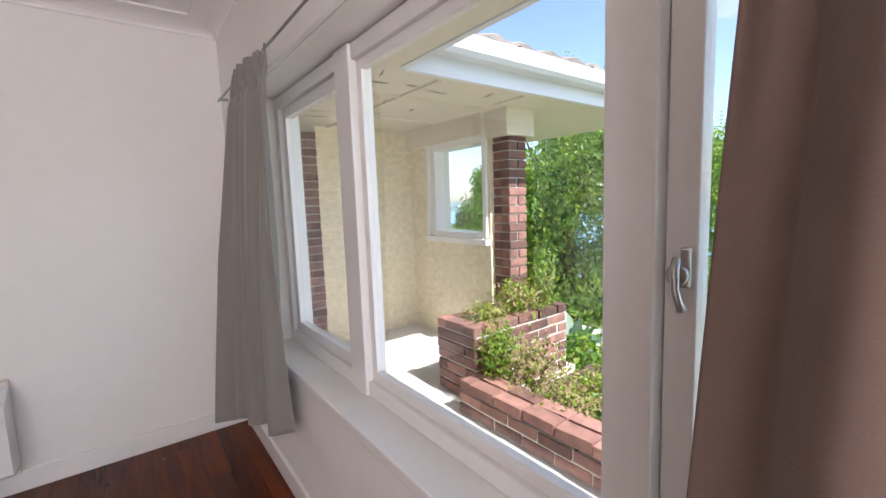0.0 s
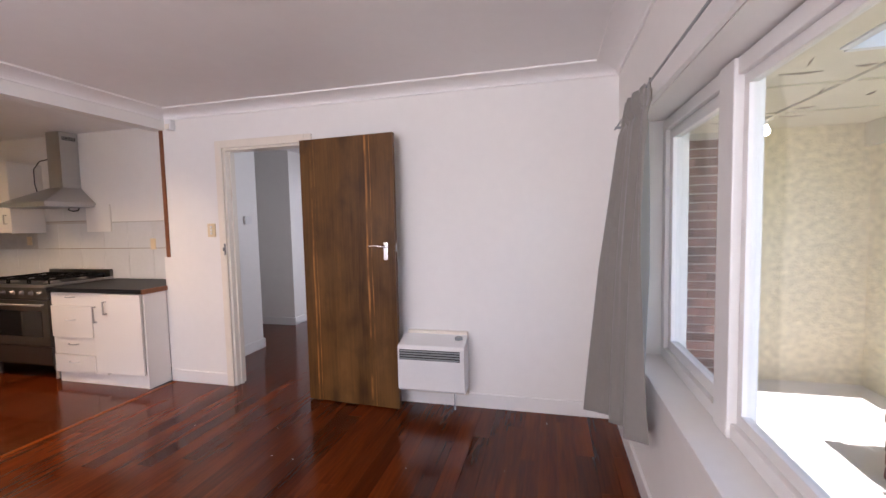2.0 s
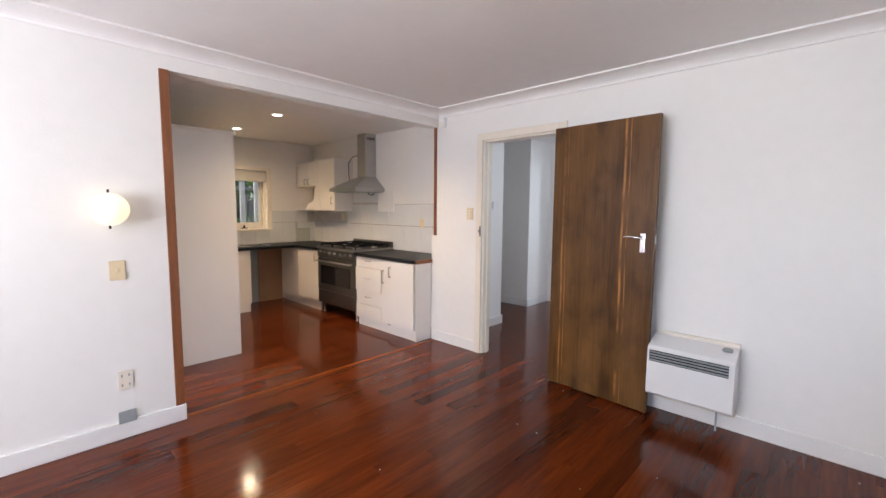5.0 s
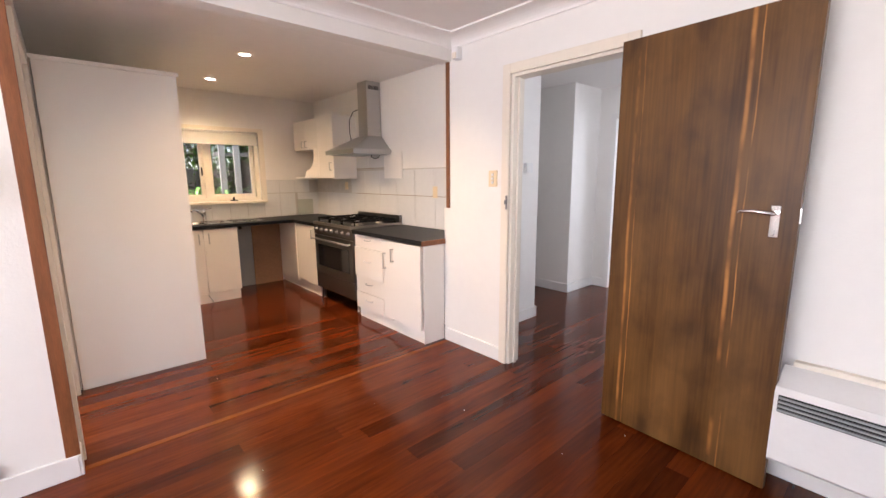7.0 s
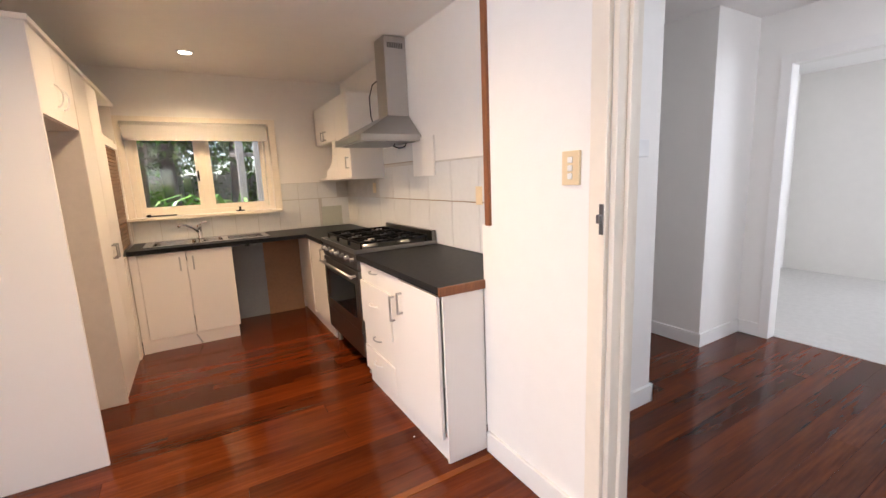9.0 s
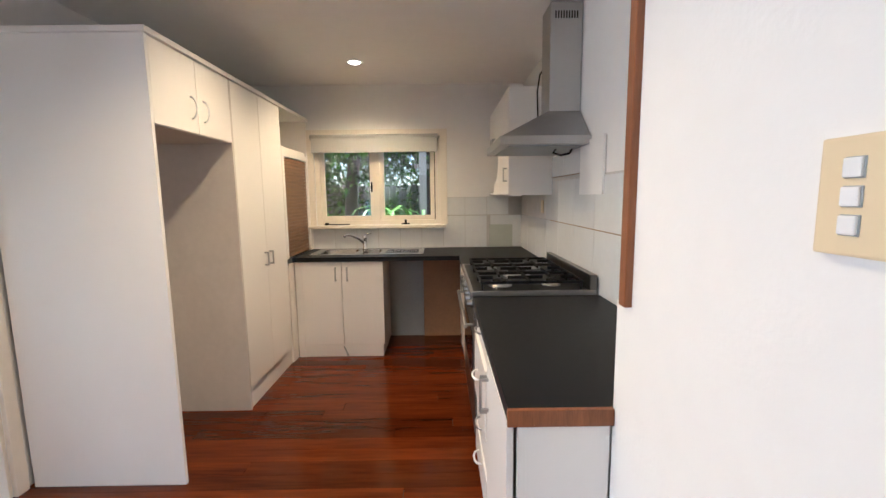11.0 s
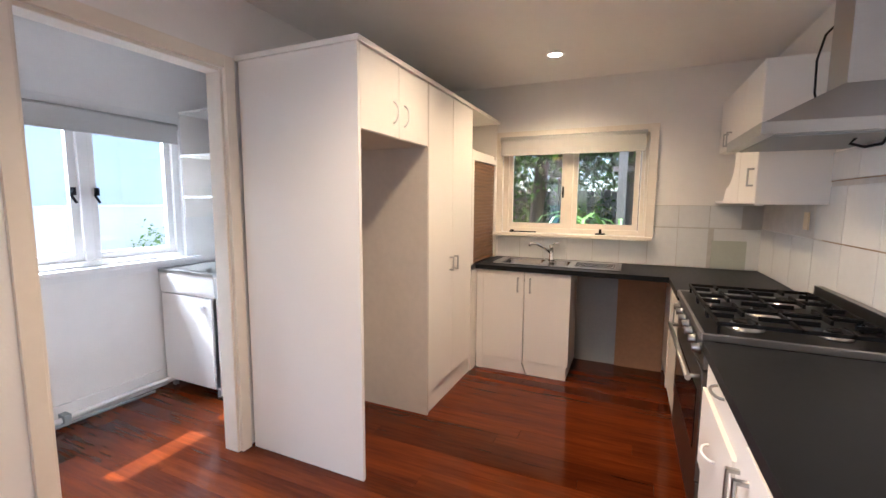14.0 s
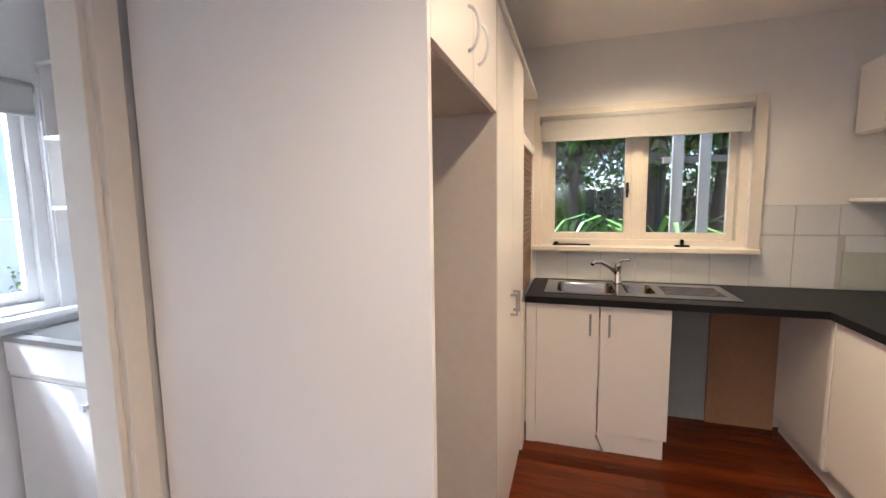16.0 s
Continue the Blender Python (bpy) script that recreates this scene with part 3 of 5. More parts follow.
bp = boxes((-0.692, -0.658, 2.979, 2.986, 1.155, 1.29), bevel=0.003)
box(bp, -0.682, -0.671, 2.975, 2.98, 1.165, 1.19, bevel=0.002)
bl = tube(bmesh.new(), [(-0.676, 2.985, 1.258), (-0.676, 2.945, 1.258), (-0.69, 2.935, 1.259), (-0.74, 2.934, 1.266), (-0.785, 2.938, 1.263), (-0.80, 2.942, 1.258)], [0.010, 0.010, 0.009, 0.008, 0.007, 0.006], 10)
for b in (bp, bl):
    b.transform(TURNED)
lever("lever", bp, bl, leaf)
part("latch", boxes((-0.600, -0.595, 2.945, 2.962, 1.22, 1.28)), STEEL, leaf)
for z in (0.25, 1.85):
    bm = tube(bmesh.new(), [(-1.412, 3.03, z - 0.045), (-1.412, 3.03, z + 0.045)], 0.007, 10)
    box(bm, -1.42, -1.405, 3.03, 3.105, z - 0.045, z + 0.045)
    part("hinge", bm, STEEL, leaf)
# strike on the jamb
strike = thing("strike_plate", (-2.251, 3.098, 1.235), "dark metal latch keeper on the door frame", "strike plate")
bm = boxes((-2.260, -2.244, 3.094, 3.098, 1.185, 1.285), bevel=0.001)
box(bm, -2.262, -2.246, 3.080, 3.095, 1.222, 1.252, bevel=0.004)
part("plate", bm, DARKSTEEL, strike)

# ---- wall heater ----
heater = thing("panel_heater", (-0.35, 3.03, 0.17), "white metal wall panel heater with dark slots", "heater")
HX0, HX1 = -0.60, -0.09
prof = [(3.08, 0.168), (2.935, 0.168), (2.92, 0.185), (2.92, 0.495), (2.935, 0.516), (3.08, 0.570)]
part("casing", prism(bmesh.new(), prof, "x", HX0, HX1), WHITEPL, heater)
part("back_plate", boxes((HX0 + 0.03, HX1 - 0.005, 3.08, 3.118, 0.10, 0.592), bevel=0.004), CREAMTRIM, heater)
part("slot_recess", boxes((HX0 + 0.015, HX1 - 0.03, 2.916, 2.919, 0.41, 0.487)), BLACK, heater)
for k in range(4):
    z = 0.416 + 0.019 * k
    part("slat", boxes((HX0 + 0.015, HX1 - 0.03, 2.908, 2.916, z, z + 0.009)), GREYPL, heater)
part("thermostat_knob", lathe(bmesh.new(), [(0.03, 0), (0.03, 0.014), (0.024, 0.02)], (-0.15, 3.03, 0.549), "z", 16), GREYPL, heater, "grey thermostat knob")
part("bracket_leg", boxes((-0.195, -0.185, 3.03, 3.045, 0.0, 0.17)), GREYPL, heater)

# ---- kitchen: fridge and pantry tower ----
PY = 1.425
tower = thing("pantry_tower", (-4.7, 1.05, 0), "tall white laminate pantry unit with a fridge recess", "pantry")
part("end_panel", boxes((-3.94, -3.92, 0.675, PY, 0, 2.135), bevel=0.001), CAB, tower)
part("top_panel", boxes((-6.16, -3.905, 0.665, PY + 0.015, 2.135, 2.16), bevel=0.002), CAB, tower)
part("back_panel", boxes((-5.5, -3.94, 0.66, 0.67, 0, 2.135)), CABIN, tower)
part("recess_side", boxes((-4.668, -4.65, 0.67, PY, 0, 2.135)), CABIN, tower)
part("recess_side", boxes((-5.47, -5.452, 0.67, PY - 0.022, 0.0, 2.135)), CAB, tower)
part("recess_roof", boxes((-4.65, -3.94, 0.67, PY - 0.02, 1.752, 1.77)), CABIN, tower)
part("kickboard", boxes((-5.47, -4.668, PY - 0.03, PY - 0.012, 0, 0.14)), CAB, tower)


def bow_handle(cx, y, cz, half, vertical=True, out=0.03, r=0.005):
    bm = bmesh.new()
    pts = []
    for k in range(9):
        a = math.pi * k / 8
        s = -half * math.cos(a)
        pts.append((cx, y + out * math.sin(a), cz + s) if vertical else (cx + s, y + out * math.sin(a), cz))
    return tube(bm, pts, r, 8)


def bar_handle_y(x, y, cz, half, out=0.028, sign=1):
    """An upright bar on a face that looks along y."""
    bm = boxes((x - 0.006, x + 0.006, y + min(0, sign * out), y + max(0, sign * out), cz - half, cz - half + 0.010), (x - 0.006, x + 0.006, y + min(0, sign * out), y + max(0, sign * out), cz + half - 0.010, cz + half))
    box(bm, x - 0.007, x + 0.007, y + sign * out - 0.004, y + sign * out + 0.004, cz - half, cz + half, bevel=0.002)
    return bm


for x0, x1, hx in ((-4.295, -3.942, -4.24), (-4.648, -4.299, -4.355)):
    d = part("door", boxes((x0, x1, PY - 0.018, PY, 1.754, 2.132), bevel=0.0015), CAB, tower)
    part("handle", bow_handle(hx, PY, 1.88, 0.055), WHITEPL, d, "curved white handle")
for x0, x1, hx in ((-5.055, -4.67, -5.015), (-5.452, -5.059, -5.10)):
    d = part("door", boxes((x0, x1, PY - 0.018, PY, 0.145, 2.132), bevel=0.0015), CAB, tower)
    part("handle", bar_handle_y(hx, PY, 0.975, 0.05), STEEL, d, "steel bar handle")
SHUTTER = mat("brown_shutter_slat", (0.235, 0.125, 0.058), 0.5, var=0.4, scale=8, stretch=(0.6, 6, 6))
# appliance cupboard with a timber roller shutter over the bench, open shelf above
part("appliance_box", boxes((-6.16, -5.47, 0.67, PY - 0.02, 1.80, 1.835), (-6.16, -6.145, 0.67, PY - 0.01, 0.90, 2.135), (-5.52, -5.47, PY - 0.02, PY - 0.004, 0.90, 1.835), (-6.145, -6.10, PY - 0.02, PY - 0.004, 0.90, 1.835), (-6.10, -5.52, PY - 0.02, PY - 0.004, 1.755, 1.80)), CAB, tower)
shutter = part("roller_shutter", boxes((-6.10, -5.52, PY - 0.036, PY - 0.031, 0.902, 1.753)), SHUTTER, tower, "brown timber roller shutter")
for k in range(28):
    z = 0.905 + k * 0.0303
    part("slat", boxes((-6.10, -5.52, PY - 0.031, PY - 0.016, z, z + 0.0255), bevel=0.002), SHUTTER, shutter)
part("filler_panel", boxes((-5.60, -5.472, 1.410, 1.428, 0, 0.86), bevel=0.001), CAB, tower)
part("shelf_back", boxes((-6.145, -5.47, 0.67, 0.68, 1.835, 2.135)), CABIN, tower)

# ---- sink bench ----
BZ = 0.90
bm = boxes((-6.165, -5.55, 1.43, 1.53, 0.862, BZ), (-6.165, -6.07, 1.53, 2.54, 0.862, BZ), (-5.66, -5.55, 1.53, 2.54, 0.862, BZ), (-6.165, -5.55, 2.54, 3.515, 0.862, BZ), (-5.55, -4.965, 2.865, 3.515, 0.862, BZ))
bmesh.ops.remove_doubles(bm, verts=bm.verts, dist=0.0005)
worktop = solid("worktop", bm, BENCH, "charcoal laminate kitchen worktop with a corner", "worktop")
bm = bmesh.new()
prism(bm, [(-4.07, 2.865), (-2.945, 2.865), (-2.945, 3.117), (-2.947, 3.225), (-2.888, 3.225), (-2.888, 3.515), (-4.07, 3.515)], "z", 0.862, BZ)
worktop_end = solid("worktop", bm, BENCH, "charcoal laminate worktop beside the stove", "worktop")
part("edging", boxes((-2.944, -2.930, 2.862, 3.118, 0.858, BZ + 0.001), bevel=0.002), BROWN, worktop_end, "brown bare timber end edging")

sinkcab = thing("sink_cabinet", (-5.85, 1.8, 0), "white laminate double door sink cabinet", "cabinet")
SX = -5.58
part("body", boxes((-6.15, SX - 0.02, 1.455, 1.47, 0.11, 0.86), (-6.15, SX - 0.02, 2.17, 2.185, 0.0, 0.86), (-6.15, SX - 0.02, 1.47, 2.17, 0.11, 0.125), (SX - 0.045, SX - 0.02, 1.42, 1.49, 0.11, 0.86)), CABIN, sinkcab)
part("kickboard", boxes((SX - 0.03, SX - 0.012, 1.44, 2.185, 0, 0.11)), CAB, sinkcab)
for y0, y1, hy in ((1.495, 1.837, 1.79), (1.843, 2.20, 1.89)):
    d = part("door", boxes((SX - 0.018, SX, y0, y1, 0.115, 0.855), bevel=0.0015), CAB, sinkcab)
    bm = boxes((SX, SX + 0.026, hy - 0.005, hy + 0.005, 0.69, 0.70), (SX, SX + 0.026, hy - 0.005, hy + 0.005, 0.80, 0.81))
    box(bm, SX + 0.022, SX + 0.030, hy - 0.006, hy + 0.006, 0.69, 0.81, bevel=0.002)
    part("handle", bm, STEEL, d, "steel bar handle")
part("filler_strip", boxes((SX - 0.02, SX - 0.004, 1.437, 1.492, 0.0, 0.86)), CAB, sinkcab)

part("kick_clip", tube(bmesh.new(), [(SX - 0.006, 1.835, 0.095), (SX + 0.004, 1.855, 0.055), (SX + 0.014, 1.875, 0.012)], [0.006, 0.005, 0.008], 8), STEEL, sinkcab, "loose steel plinth clip")

# dishwasher gap behind: bare wall board
gap = structure("gap_lining", boxes((-6.165, -6.14, 2.19, 2.53, 0, 0.80)), GREYPL, "bare grey wall behind the dishwasher space", "wall lining")
gap2 = structure("gap_lining_board", boxes((-6.165, -6.12, 2.53, 2.90, 0, 0.86)), mat("raw_board", (0.36, 0.20, 0.11), 0.8, var=0.2, scale=4), "bare brown board in the dishwasher space", "wall lining")

rail2 = thing("wall_batten", (-6.13, 2.36, 0.8), "grey timber batten with a black clip in the gap", "batten")
part("batten", boxes((-6.14, -6.12, 2.19, 2.55, 0.795, 0.855), bevel=0.002), GREYPL, rail2)
part("clip", boxes((-6.12, -6.09, 2.36, 2.40, 0.775, 0.805), bevel=0.003), BLACK, rail2)

# ---- sink and tap ----
sink = thing("kitchen_sink", (-5.87, 2.04, BZ), "stainless steel double bowl sink with drainer", "sink")


def bowl(bm, x0, x1, y0, y1, zt, depth, t=0.004):
    r = 0.05
    def ring(ins, z):
        out = []
        for cx, cy, a0 in ((x1 - r, y1 - r, 0), (x0 + r, y1 - r, 90), (x0 + r, y0 + r, 180), (x1 - r, y0 + r, 270)):
            for k in range(5):
                a = radians(a0 + k * 22.5)
                out.append(bm.verts.new((cx + (r - ins) * math.cos(a), cy + (r - ins) * math.sin(a), z)))
        return out
    rings = [ring(0, zt), ring(0.008, zt - 0.02), ring(0.012, zt - depth + 0.02), ring(0.035, zt - depth)]
    for a, b in zip(rings, rings[1:]):
        for k in range(len(a)):
            f = bm.faces.new((a[k], a[(k + 1) % len(a)], b[(k + 1) % len(a)], b[k]))
            f.smooth = True
    bm.faces.new(rings[-1])


bm = bmesh.new()
bowl(bm, -6.02, -5.70, 1.60, 1.93, BZ + 0.006, 0.16)
bowl(bm, -6.00, -5.74, 1.99, 2.15, BZ + 0.006, 0.12)
part("bowl", bm, SINKSTEEL, sink)
bm = boxes((-6.075, -6.02, 1.53, 2.55, BZ, BZ + 0.007), (-5.70, -5.655, 1.53, 2.55, BZ, BZ + 0.007), (-6.02, -5.70, 1.53, 1.60, BZ, BZ + 0.007), (-6.02, -5.70, 1.93, 1.99, BZ, BZ + 0.007), (-6.02, -6.0, 1.99, 2.15, BZ, BZ + 0.007), (-5.74, -5.70, 1.99, 2.15, BZ, BZ + 0.007), (-6.02, -5.70, 2.15, 2.55, BZ, BZ + 0.007))
for k in range(8):
    box(bm, -5.99 + 0.032 * k, -5.98 + 0.032 * k, 2.20, 2.50, BZ + 0.007, BZ + 0.010)
part("rim_and_drainer", bm, SINKSTEEL, sink)
tap = thing("mixer_tap", (-6.045, 1.97, BZ + 0.007), "chrome single lever kitchen mixer tap", "tap")
bm = lathe(bmesh.new(), [(0.028, 0), (0.028, 0.008), (0.022, 0.015), (0.021, 0.10), (0.024, 0.11), (0.022, 0.135), (0.008, 0.14)], (-6.045, 1.97, BZ + 0.007))
part("tap_body", bm, CHROME, tap)
part("spout", tube(bmesh.new(), [(-6.045, 1.965, BZ + 0.07), (-5.99, 1.915, BZ + 0.12), (-5.94, 1.86, BZ + 0.155), (-5.905, 1.82, BZ + 0.16), (-5.89, 1.805, BZ + 0.145)], [0.015, 0.013, 0.012, 0.012, 0.013], 12), CHROME, tap)
part("lever_handle", tube(bmesh.new(), [(-6.045, 1.975, BZ + 0.145), (-6.03, 2.0, BZ + 0.16), (-6.01, 2.04, BZ + 0.165)], [0.010, 0.008, 0.006], 10), CHROME, tap)

# ---- corner, drawer and end cabinets along the north wall ----
FY = 2.885
corner = thing("corner_cabinet", (-5.26, 3.2, 0), "white laminate corner cabinet with one door", "cabinet")
part("body", boxes((-5.565, -5.55, FY + 0.02, 3.51, 0.13, 0.86), (-4.985, -4.97, FY + 0.02, 3.51, 0.13, 0.86), (-5.55, -4.985, FY + 0.02, 3.51, 0.13, 0.145)), CAB, corner)
d = part("door", boxes((-5.53, -4.975, FY, FY + 0.018, 0.135, 0.855), bevel=0.0015), CAB, corner)
part("handle", bar_handle_y(-5.03, FY, 0.76, 0.055, sign=-1), STEEL, d, "steel bar handle")
part("kickboard", boxes((-5.56, -4.97, FY + 0.04, FY + 0.056, 0, 0.13)), CAB, corner)
part("end_panel", boxes((-6.115, -5.567, FY + 0.012, FY + 0.03, 0.105, 0.858), bevel=0.001), CAB, corner)
part("end_kickboard", boxes((-6.115, -5.567, FY + 0.044, FY + 0.06, 0, 0.105)), CAB, corner)
part("corner_post", boxes((-5.567, -5.534, FY - 0.004, FY + 0.018, 0.105, 0.858), bevel=0.001), CAB, corner)

drawers = thing("drawer_cabinet", (-3.73, 3.2, 0), "white laminate cabinet with a stack of drawers", "cabinet")
part("body", boxes((-4.06, -4.045, FY + 0.02, 3.51, 0.12, 0.86), (-3.425, -3.41, FY + 0.02, 3.51, 0.12, 0.86), (-4.045, -3.425, FY + 0.02, 3.51, 0.12, 0.135)), CAB, drawers)
part("kickboard", boxes((-4.02, -3.40, FY + 0.015, FY + 0.03, 0, 0.10)), CAB, drawers)
for z0, z1, dy in ((0.735, 0.856, 0.0), (0.438, 0.731, 0.012), (0.272, 0.434, 0.0), (0.10, 0.268, 0.006)):
    d = part("drawer_front", boxes((-4.045, -3.545, FY - dy, FY + 0.018 - dy, z0, z1), bevel=0.0015), CAB, drawers)
    zc = (z0 + z1) / 2
    part("handle", bow_handle(-3.80, FY - dy, zc + 0.02, 0.055, vertical=False, out=-0.03), WHITEPL if dy else STEEL, d, "bow handle")

d = part("pullout_front", boxes((-3.541, -3.415, FY - 0.004, FY + 0.014, 0.10, 0.856), bevel=0.0015), CAB, drawers)
part("handle", bar_handle_y(-3.50, FY - 0.004, 0.66, 0.075, sign=-1), STEEL, d, "steel bar handle")

endcab = thing("end_cabinet", (-3.18, 3.0, 0), "white laminate cabinet closing the worktop end", "cabinet")
part("body", boxes((-2.965, -2.95, FY + 0.006, 3.117, 0.0, 0.858), (-3.41, -3.395, FY + 0.02, 3.51, 0.12, 0.858), (-3.395, -2.965, FY + 0.02, 3.51, 0.12, 0.135)), CAB, endcab)
d = part("door", boxes((-3.40, -2.968, FY - 0.02, FY - 0.002, 0.125, 0.852), bevel=0.0015), CAB, endcab)
part("handle", bar_handle_y(-3.355, FY - 0.02, 0.73, 0.06, sign=-1), STEEL, d, "steel bar handle")
part("kickboard", boxes((-3.40, -2.968, FY + 0.015, FY + 0.03, 0, 0.12)), CAB, endcab)

# ---- stove ----
stove = thing("gas_stove", (-4.515, 3.2, 0), "freestanding stainless and black gas stove with oven", "stove")
OX0, OX1 = -4.96, -4.075
part("body", boxes((OX0, OX1, FY + 0.02, 3.50, 0.14, 0.905), bevel=0.003), BLACK, stove)
part("hob_plate", boxes((OX0, OX1, FY - 0.02, 3.50, 0.905, 0.922), bevel=0.004), BLACK, stove)
part("hob_rim", boxes((OX1 - 0.014, OX1 + 0.002, FY - 0.022, 3.50, 0.900, 0.927), (OX0 - 0.002, OX0 + 0.014, FY - 0.022, 3.50, 0.900, 0.927), (OX0 + 0.014, OX1 - 0.014, FY - 0.026, FY - 0.012, 0.896, 0.927), bevel=0.003), STEEL, stove)
part("splash_back", boxes((OX0, OX1, 3.465, 3.50, 0.922, 1.005), bevel=0.004), DARKSTEEL, stove)
part("control_panel", boxes((OX0, OX1, FY - 0.012, FY + 0.02, 0.785, 0.90), bevel=0.004), DARKSTEEL, stove)
for k in range(7):
    x = OX0 + 0.08 + k * 0.121
    part("knob", lathe(bmesh.new(), [(0.024, 0.0), (0.023, -0.008), (0.019, -0.012), (0.017, -0.032), (0.012, -0.034)], (x, FY - 0.012, 0.845), "y", 16), DARKSTEEL, stove, "steel control knob")
od = part("oven_door", boxes((OX0 + 0.004, OX1 - 0.004, FY - 0.012, FY + 0.018, 0.33, 0.775), bevel=0.004), DARKSTEEL, stove)
part("oven_glass", boxes((OX0 + 0.09, OX1 - 0.09, FY - 0.016, FY - 0.013, 0.42, 0.67)), OVENGLASS, od)
bm = tube(bmesh.new(), [(OX0 + 0.03, FY - 0.055, 0.735), (OX1 - 0.03, FY - 0.055, 0.735)], 0.011, 12)
for x in (OX0 + 0.06, OX1 - 0.06):
    tube(bm, [(x, FY - 0.012, 0.735), (x, FY - 0.055, 0.735)], 0.009, 8)
part("oven_handle", bm, STEEL, od, "steel oven handle bar")
part("storage_drawer", boxes((OX0 + 0.004, OX1 - 0.004, FY - 0.008, FY + 0.018, 0.145, 0.322), bevel=0.004), DARKSTEEL, stove)
for x in (OX0 + 0.05, OX1 - 0.05):
    for y in (FY + 0.06, 3.42):
        part("leg", lathe(bmesh.new(), [(0.022, 0), (0.022, 0.01), (0.017, 0.012), (0.017, 0.14)], (x, y, 0.0), "z", 14), STEEL, stove)
for cx, cy, r in ((-4.79, 3.03, 0.04), (-4.79, 3.31, 0.05), (-4.515, 3.17, 0.065), (-4.24, 3.03, 0.05), (-4.24, 3.31, 0.035)):
    b = part("burner", lathe(bmesh.new(), [(r + 0.015, 0.922), (r + 0.015, 0.928), (r, 0.93), (r, 0.942), (r * 0.85, 0.945)], (cx, cy, 0), "z", 20), STEEL, stove)
    part("burner_cap", lathe(bmesh.new(), [(r * 0.85, 0.946), (r * 0.85, 0.953), (r * 0.5, 0.955)], (cx, cy, 0), "z", 20), IRON, b)
for gx0, gx1 in ((-4.93, -4.66), (-4.65, -4.38), (-4.37, -4.10)):
    bm = bmesh.new()
    z = 0.958
    w = 0.005
    for y in (2.915, 3.17, 3.435):
        box(bm, gx0, gx1, y - w, y + w, z, z + 0.014)
    for x in (gx0 + w, gx1 - w):
        box(bm, x - w, x + w, 2.915, 3.435, z, z + 0.014)
    mx = (gx0 + gx1) / 2
    for y0, y1 in ((2.915, 2.99), (3.07, 3.17), (3.17, 3.26), (3.36, 3.435)):
        box(bm, mx - w, mx + w, y0, y1, z, z + 0.018)
    for y in (3.03, 3.31):
        box(bm, gx0, gx0 + 0.09, y - w, y + w, z, z + 0.018)
        box(bm, gx1 - 0.09, gx1, y - w, y + w, z, z + 0.018)
    for x in (gx0 + 0.01, gx1 - 0.01):
        for y in (2.92, 3.43):
            box(bm, x - w, x + w, y - w, y + w, 0.922, z)
    part("pan_support", bm, IRON, stove, "black cast iron pan support")

# ---- range hood ----
hood = thing("range_hood", (-4.57, 3.3, 1.68), "stainless steel chimney range hood", "range hood")
HL, HR, HF = -4.89, -4.26, 3.03
bm = boxes((HL, HR, HF, 3.515, 1.678, 1.725), bevel=0.003)
part("rim", bm, STEEL, hood)
bm = bmesh.new()
lo = [bm.verts.new(p) for p in ((HL + 0.01, HF + 0.01, 1.725), (HR - 0.01, HF + 0.01, 1.725), (HR - 0.01, 3.512, 1.725), (HL + 0.01, 3.512, 1.725))]
hi = [bm.verts.new(p) for p in ((-4.65, 3.33, 1.885), (-4.45, 3.33, 1.885), (-4.45, 3.512, 1.885), (-4.65, 3.512, 1.885))]
for k in range(4):
    bm.faces.new((lo[k], lo[(k + 1) % 4], hi[(k + 1) % 4], hi[k]))
bm.faces.new(hi)
part("canopy", bm, STEEL, hood)
part("chimney", boxes((-4.645, -4.455, 3.335, 3.515, 1.885, 2.472), bevel=0.003), STEEL, hood)
bm = bmesh.new()
for k in range(9):
    box(bm, -4.456, -4.453, 3.36 + k * 0.015, 3.368 + k * 0.015, 2.385, 2.425)
part("vent_slots", bm, BLACK, hood)
part("filter", boxes((HL + 0.04, HR - 0.04, HF + 0.05, 3.48, 1.672, 1.678)), GREYPL, hood, "grey mesh filter")
part("cord", tube(bmesh.new(), [(-4.645, 3.37, 2.20), (-4.80, 3.36, 2.18), (-4.91, 3.37, 2.10), (-4.93, 3.38, 1.95), (-4.96, 3.42, 1.84), (-4.97, 3.48, 1.76)], 0.005, 8), BLACK, hood)
part("cable_loop", tube(bmesh.new(), [(-4.45, 3.38, 1.675), (-4.44, 3.36, 1.65), (-4.43, 3.40, 1.635), (-4.43, 3.45, 1.645), (-4.44, 3.47, 1.675)], 0.006, 8), BLACK, hood)

# ---- upper cabinet with a curved open shelf ----
upper = thing("wall_cabinet", (-5.55, 3.36, 1.42), "white wall cabinet with a scooped open shelf", "wall cabinet")
UY = 3.20
part("side_panel", boxes((-5.04, -5.022, UY, 3.515, 1.412, 2.165), bevel=0.001), CAB, upper)
part("top_panel", boxes((-6.16, -5.04, UY + 0.02, 3.515, 2.15, 2.17)), CAB, upper)
part("bottom_shelf", boxes((-6.16, -5.04, UY, 3.515, 1.418, 1.436)), CAB, upper)
part("back_panel", boxes((-6.16, -5.04, 3.50, 3.515, 1.436, 2.15)), CAB, upper)
part("middle_shelf", boxes((-6.16, -5.04, UY + 0.02, 3.50, 1.79, 1.806)), CAB, upper)
part("divider", boxes((-5.52, -5.505, UY + 0.02, 3.50, 1.436, 1.79)), CAB, upper)
